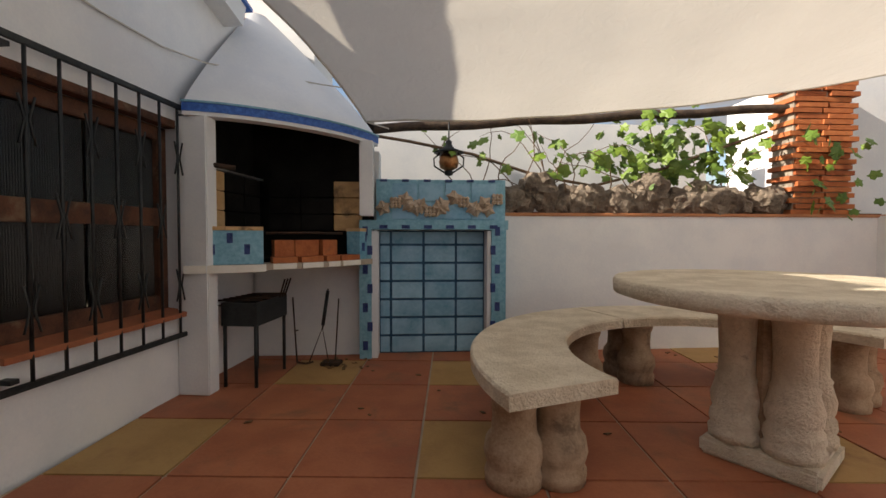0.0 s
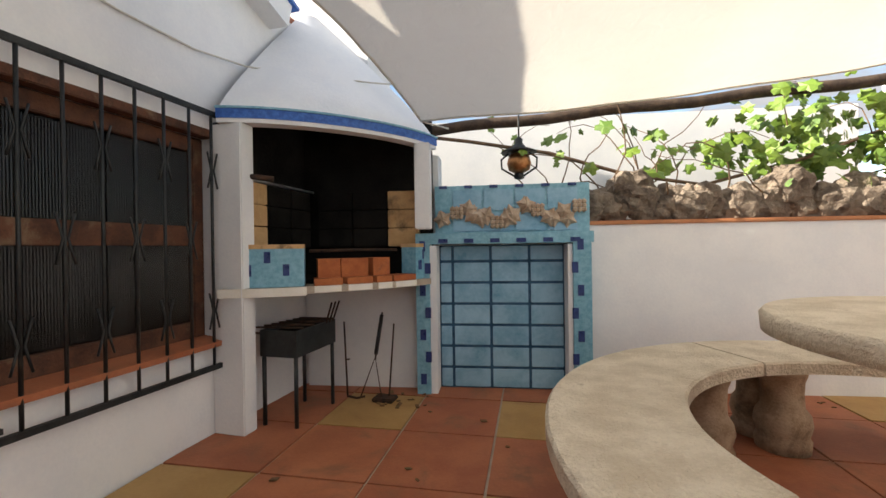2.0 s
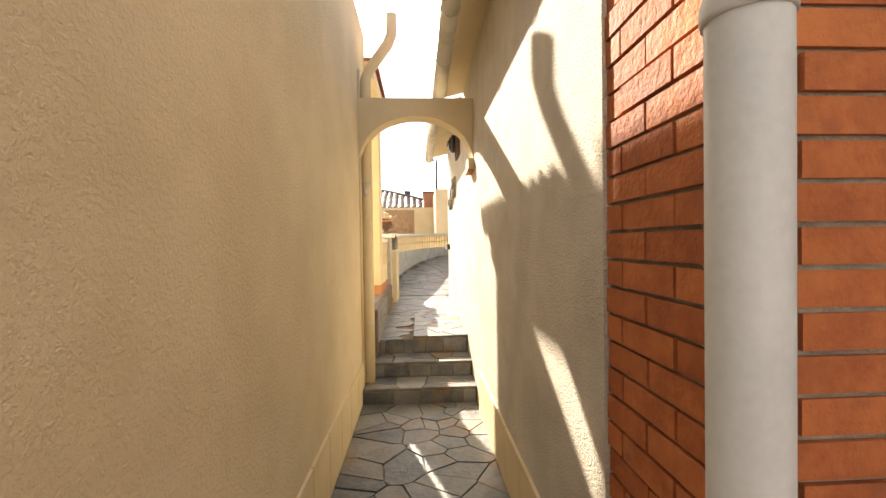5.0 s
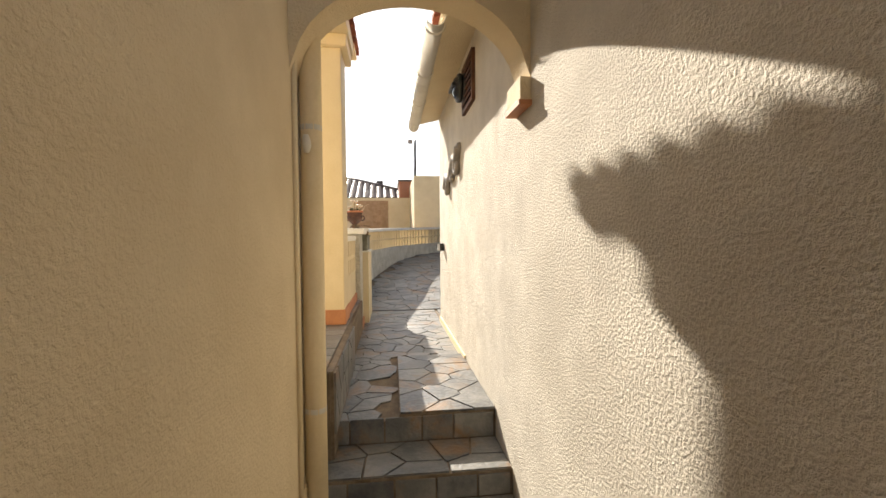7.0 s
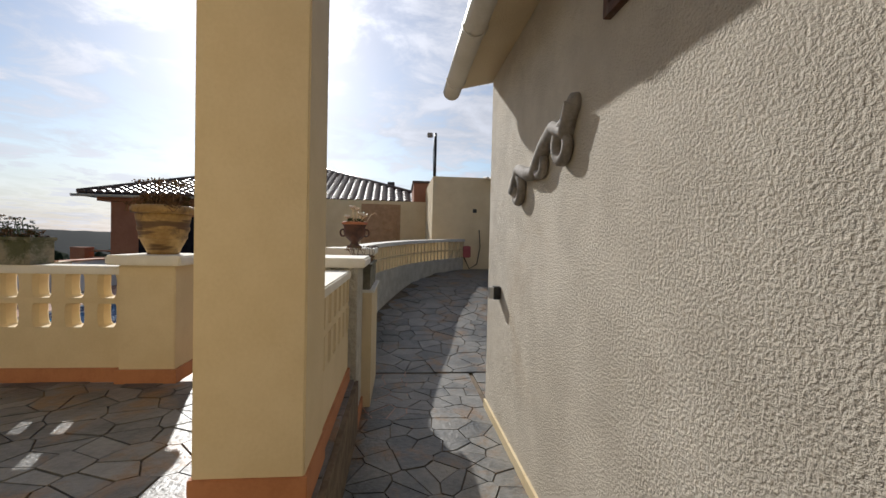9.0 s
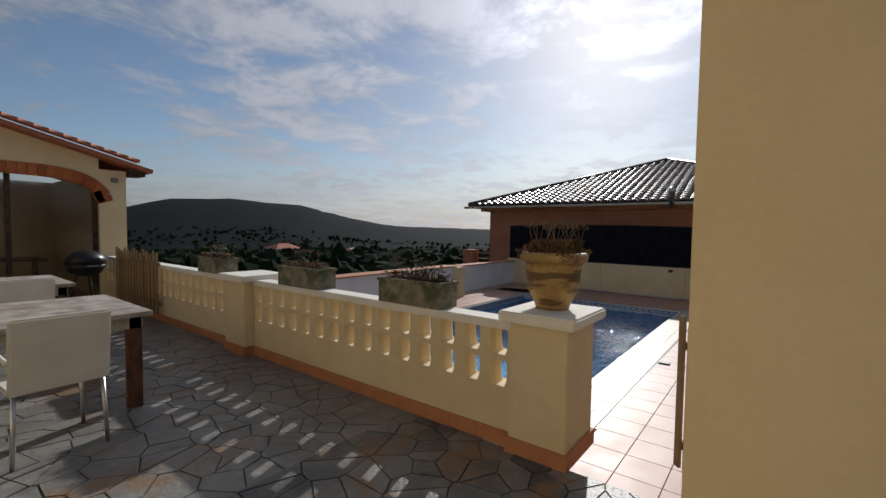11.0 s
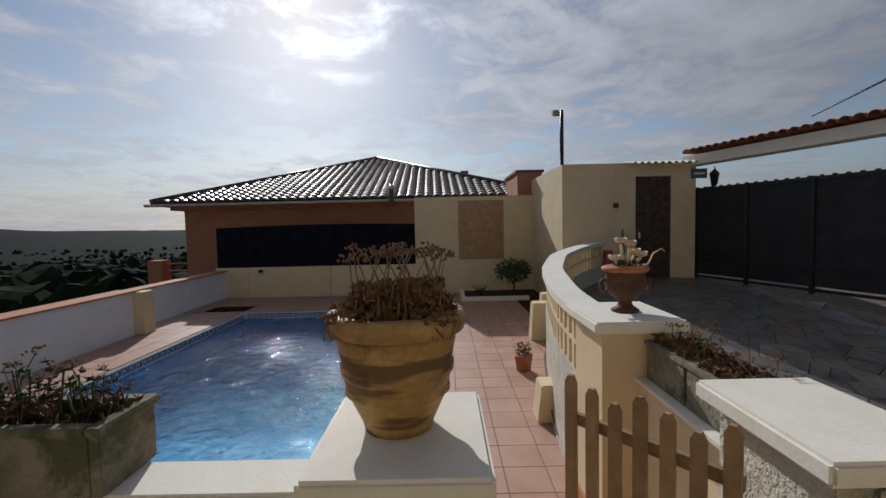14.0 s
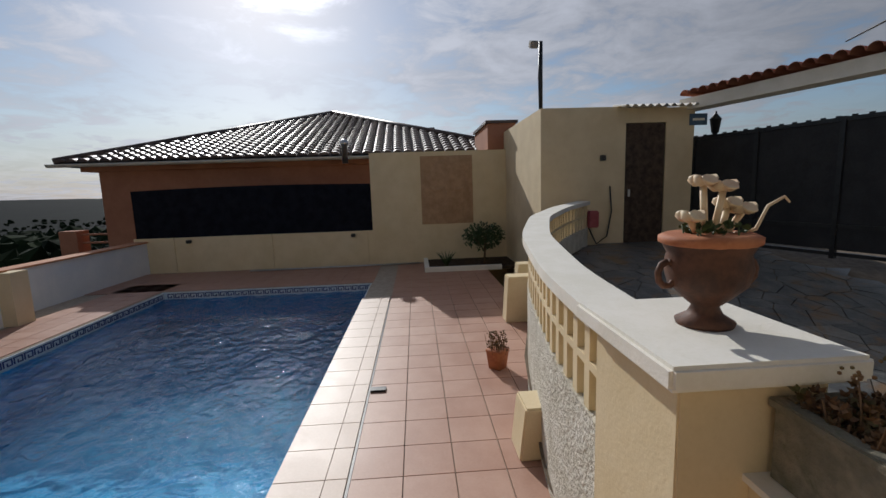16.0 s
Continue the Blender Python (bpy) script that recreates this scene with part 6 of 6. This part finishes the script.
# neighbour's house
nb = thing("neighbour_house", "salmon house with a brown hipped tile roof", "house", (-28, -5, -2.2))
part("wall", bx(-36, -22.6, -10.75, 1.2, -2.3, 2.6), "salmon", nb)
part("fascia", boxes((-36.2, -22.4, -11.1, 1.4, 2.6, 2.74)), "salmon", nb)
part("gutter", turned(half_pipe(-13.2, 0, 0, 0, 0, .09), pose(-22.05, -11.7, 2.8, 0, 0, -90)), "gutter", nb)
AP = Vector((-29.6, -5.2, 5.25))
E0, E1, E2, E3 = Vector((-22.1, -11.55, 2.82)), Vector((-22.1, 1.6, 2.82)), Vector((-37, 1.6, 2.82)), Vector((-37, -11.55, 2.82))


def roof_face(a, b, top, n):
    """One hip of barrel tiles: waves across the slope, laps along it."""
    bm = bmesh.new()
    ln, slope = (b - a).length, 26
    cols_ = int(ln / .3)
    up = (top - (a + b) / 2)
    along = (b - a).normalized()
    for c in range(cols_):
        x0, x1 = c * .3, (c + 1) * .3
        tmax = 1 - abs((x0 + x1) / 2 - ln / 2) / (ln / 2)
        rows_ = max(1, int(slope * tmax))
        for r in range(rows_):
            v0, v1 = r / slope, (r + 1.15) / slope
            ringa, ringb = [], []
            for i in range(6):
                ang = math.pi * i / 5
                xx = x0 + .15 + .14 * math.cos(ang)
                hz = .085 * math.sin(ang)
                ringa.append(bm.verts.new(a + along * xx + up * v0 + Vector((0, 0, hz + .045))))
                ringb.append(bm.verts.new(a + along * xx + up * v1 + Vector((0, 0, hz))))
            for i in range(5):
                bm.faces.new((ringa[i], ringa[i + 1], ringb[i + 1], ringb[i])).smooth = True
            bm.faces.new(ringa)
    bm.faces.new([bm.verts.new(q) for q in (a, b, top)])
    return bm


roof = part("roof", roof_face(E0, E1, AP, 0), "rooftile", nb)
join_b = roof_face(E3, E0, AP, 0)
part("roof", join_b, "rooftile", nb)
part("roof", prism([(E1.x, E1.y), (E2.x, E2.y), (E3.x, E3.y), (E0.x, E0.y)], 2.74, 2.8), "rooftile", nb)
bm = bmesh.new()
for tri in ((E1, E2, AP), (E2, E3, AP)):
    bm.faces.new([bm.verts.new(q) for q in tri])
part("roof", bm, "rooftile", nb)
for e in (E0, E1):
    part("hip_ridge", tube([e + Vector((0, 0, .06)), AP + Vector((0, 0, .06))], .1, 8), "rooftile", nb)
part("flue", lathe([(.09, 2.6), (.09, 3.1), (.12, 3.12), (.12, 3.2), (.03, 3.28)], -22.0, -3.6, 12), "steel", nb)
part("vent_cowl", boxes((-31.0, -30.6, 1.2 - 2.2, 1.6 - 2.2, 4.2, 4.7)), "rooftile", nb)
part("terrace_post", boxes((-23.2, -22.7, -12.2, -11.7, -2.2, .9), (-22.95, -22.9, -11.7, -10.75, .5, .55), (-22.95, -22.9, -11.7, -10.75, .75, .8)), "salmon", nb)

# ---- flagstones ----
flags(bpy.data.objects["floor_alley"], cells(-5.33, -2.3, -.58, .55, .2, .012, seed=4), -.462)
for q in cells(-5.73, -5.36, -.58, .55, .24, .014, seed=5):
    part("flagstone", prism(q, -.312, -.3), "slate", stairs)
for q in cells(-6.15, -5.76, -.58, .55, .24, .014, seed=6):
    part("flagstone", prism(q, -.162, -.15), "slate", stairs)
flags(walkway, cells(-10.38, -6.16, -.6, .55, .155, .009, keep=lambda x, y: not (x > -7.6 and y > -.2), seed=7), -.012)
flags(slab, cells(-7.53, -6.17, -.09, .55, .19, .01, seed=8), .03)
flags(patio, cells(-8.98, -6.0, -3.1, -.55, .17, .009, seed=9), PZ - .012)
flags(patio, cells(-8.98, -6.0, -10.55, -3.1, .18, .009, seed=10), PZ - .012, single=False)
flags(walkway, cells(-10.4, -9.6, .6, 8.5, .25, .012, seed=12), -.012, single=False)
dr = bpy.data.objects["pavement_drive"]


def on_drive(x, y):
    return y > wall_line(x) + .2 and (Vector((x, y, 0)) - G0).cross(gdv).z > .2


flags(dr, cells(-13.2, -10.4, -.9, 5.2, .22, .011, keep=on_drive, seed=13), -.008, slope=lambda x, y: rise_of(x, 1))
flags(dr, cells(-17.2, -13.2, -.9, 5.2, .25, .012, keep=on_drive, seed=14), -.008, slope=lambda x, y: rise_of(x, 1), single=False)

# stone facing of the patio's edge and of the risers
edge = bpy.data.objects["patio_edge"]
for q in cells(-7.4, -6.0, .0, .38, .2, .012, seed=15):
    part("facing_stone", turned(prism(q, -.008, .012), Matrix.Translation((0, -.5, 0)) @ Matrix.Rotation(math.pi / 2, 4, "X") @ Matrix.Scale(-1, 4, (0, 0, 1))), "slate", edge)
for x, z0, z1 in ((-5.35, -.45, -.32), (-5.75, -.3, -.17), (-6.17, -.15, .02)):
    y = -.58
    while y < .5:
        w = min(rng.uniform(.16, .34), .55 - y)
        part("riser_stone", bx(x - .004, x + .012, y, y + w - .012, z0, z1 - .008, .003), "slate", stairs)
        y += w
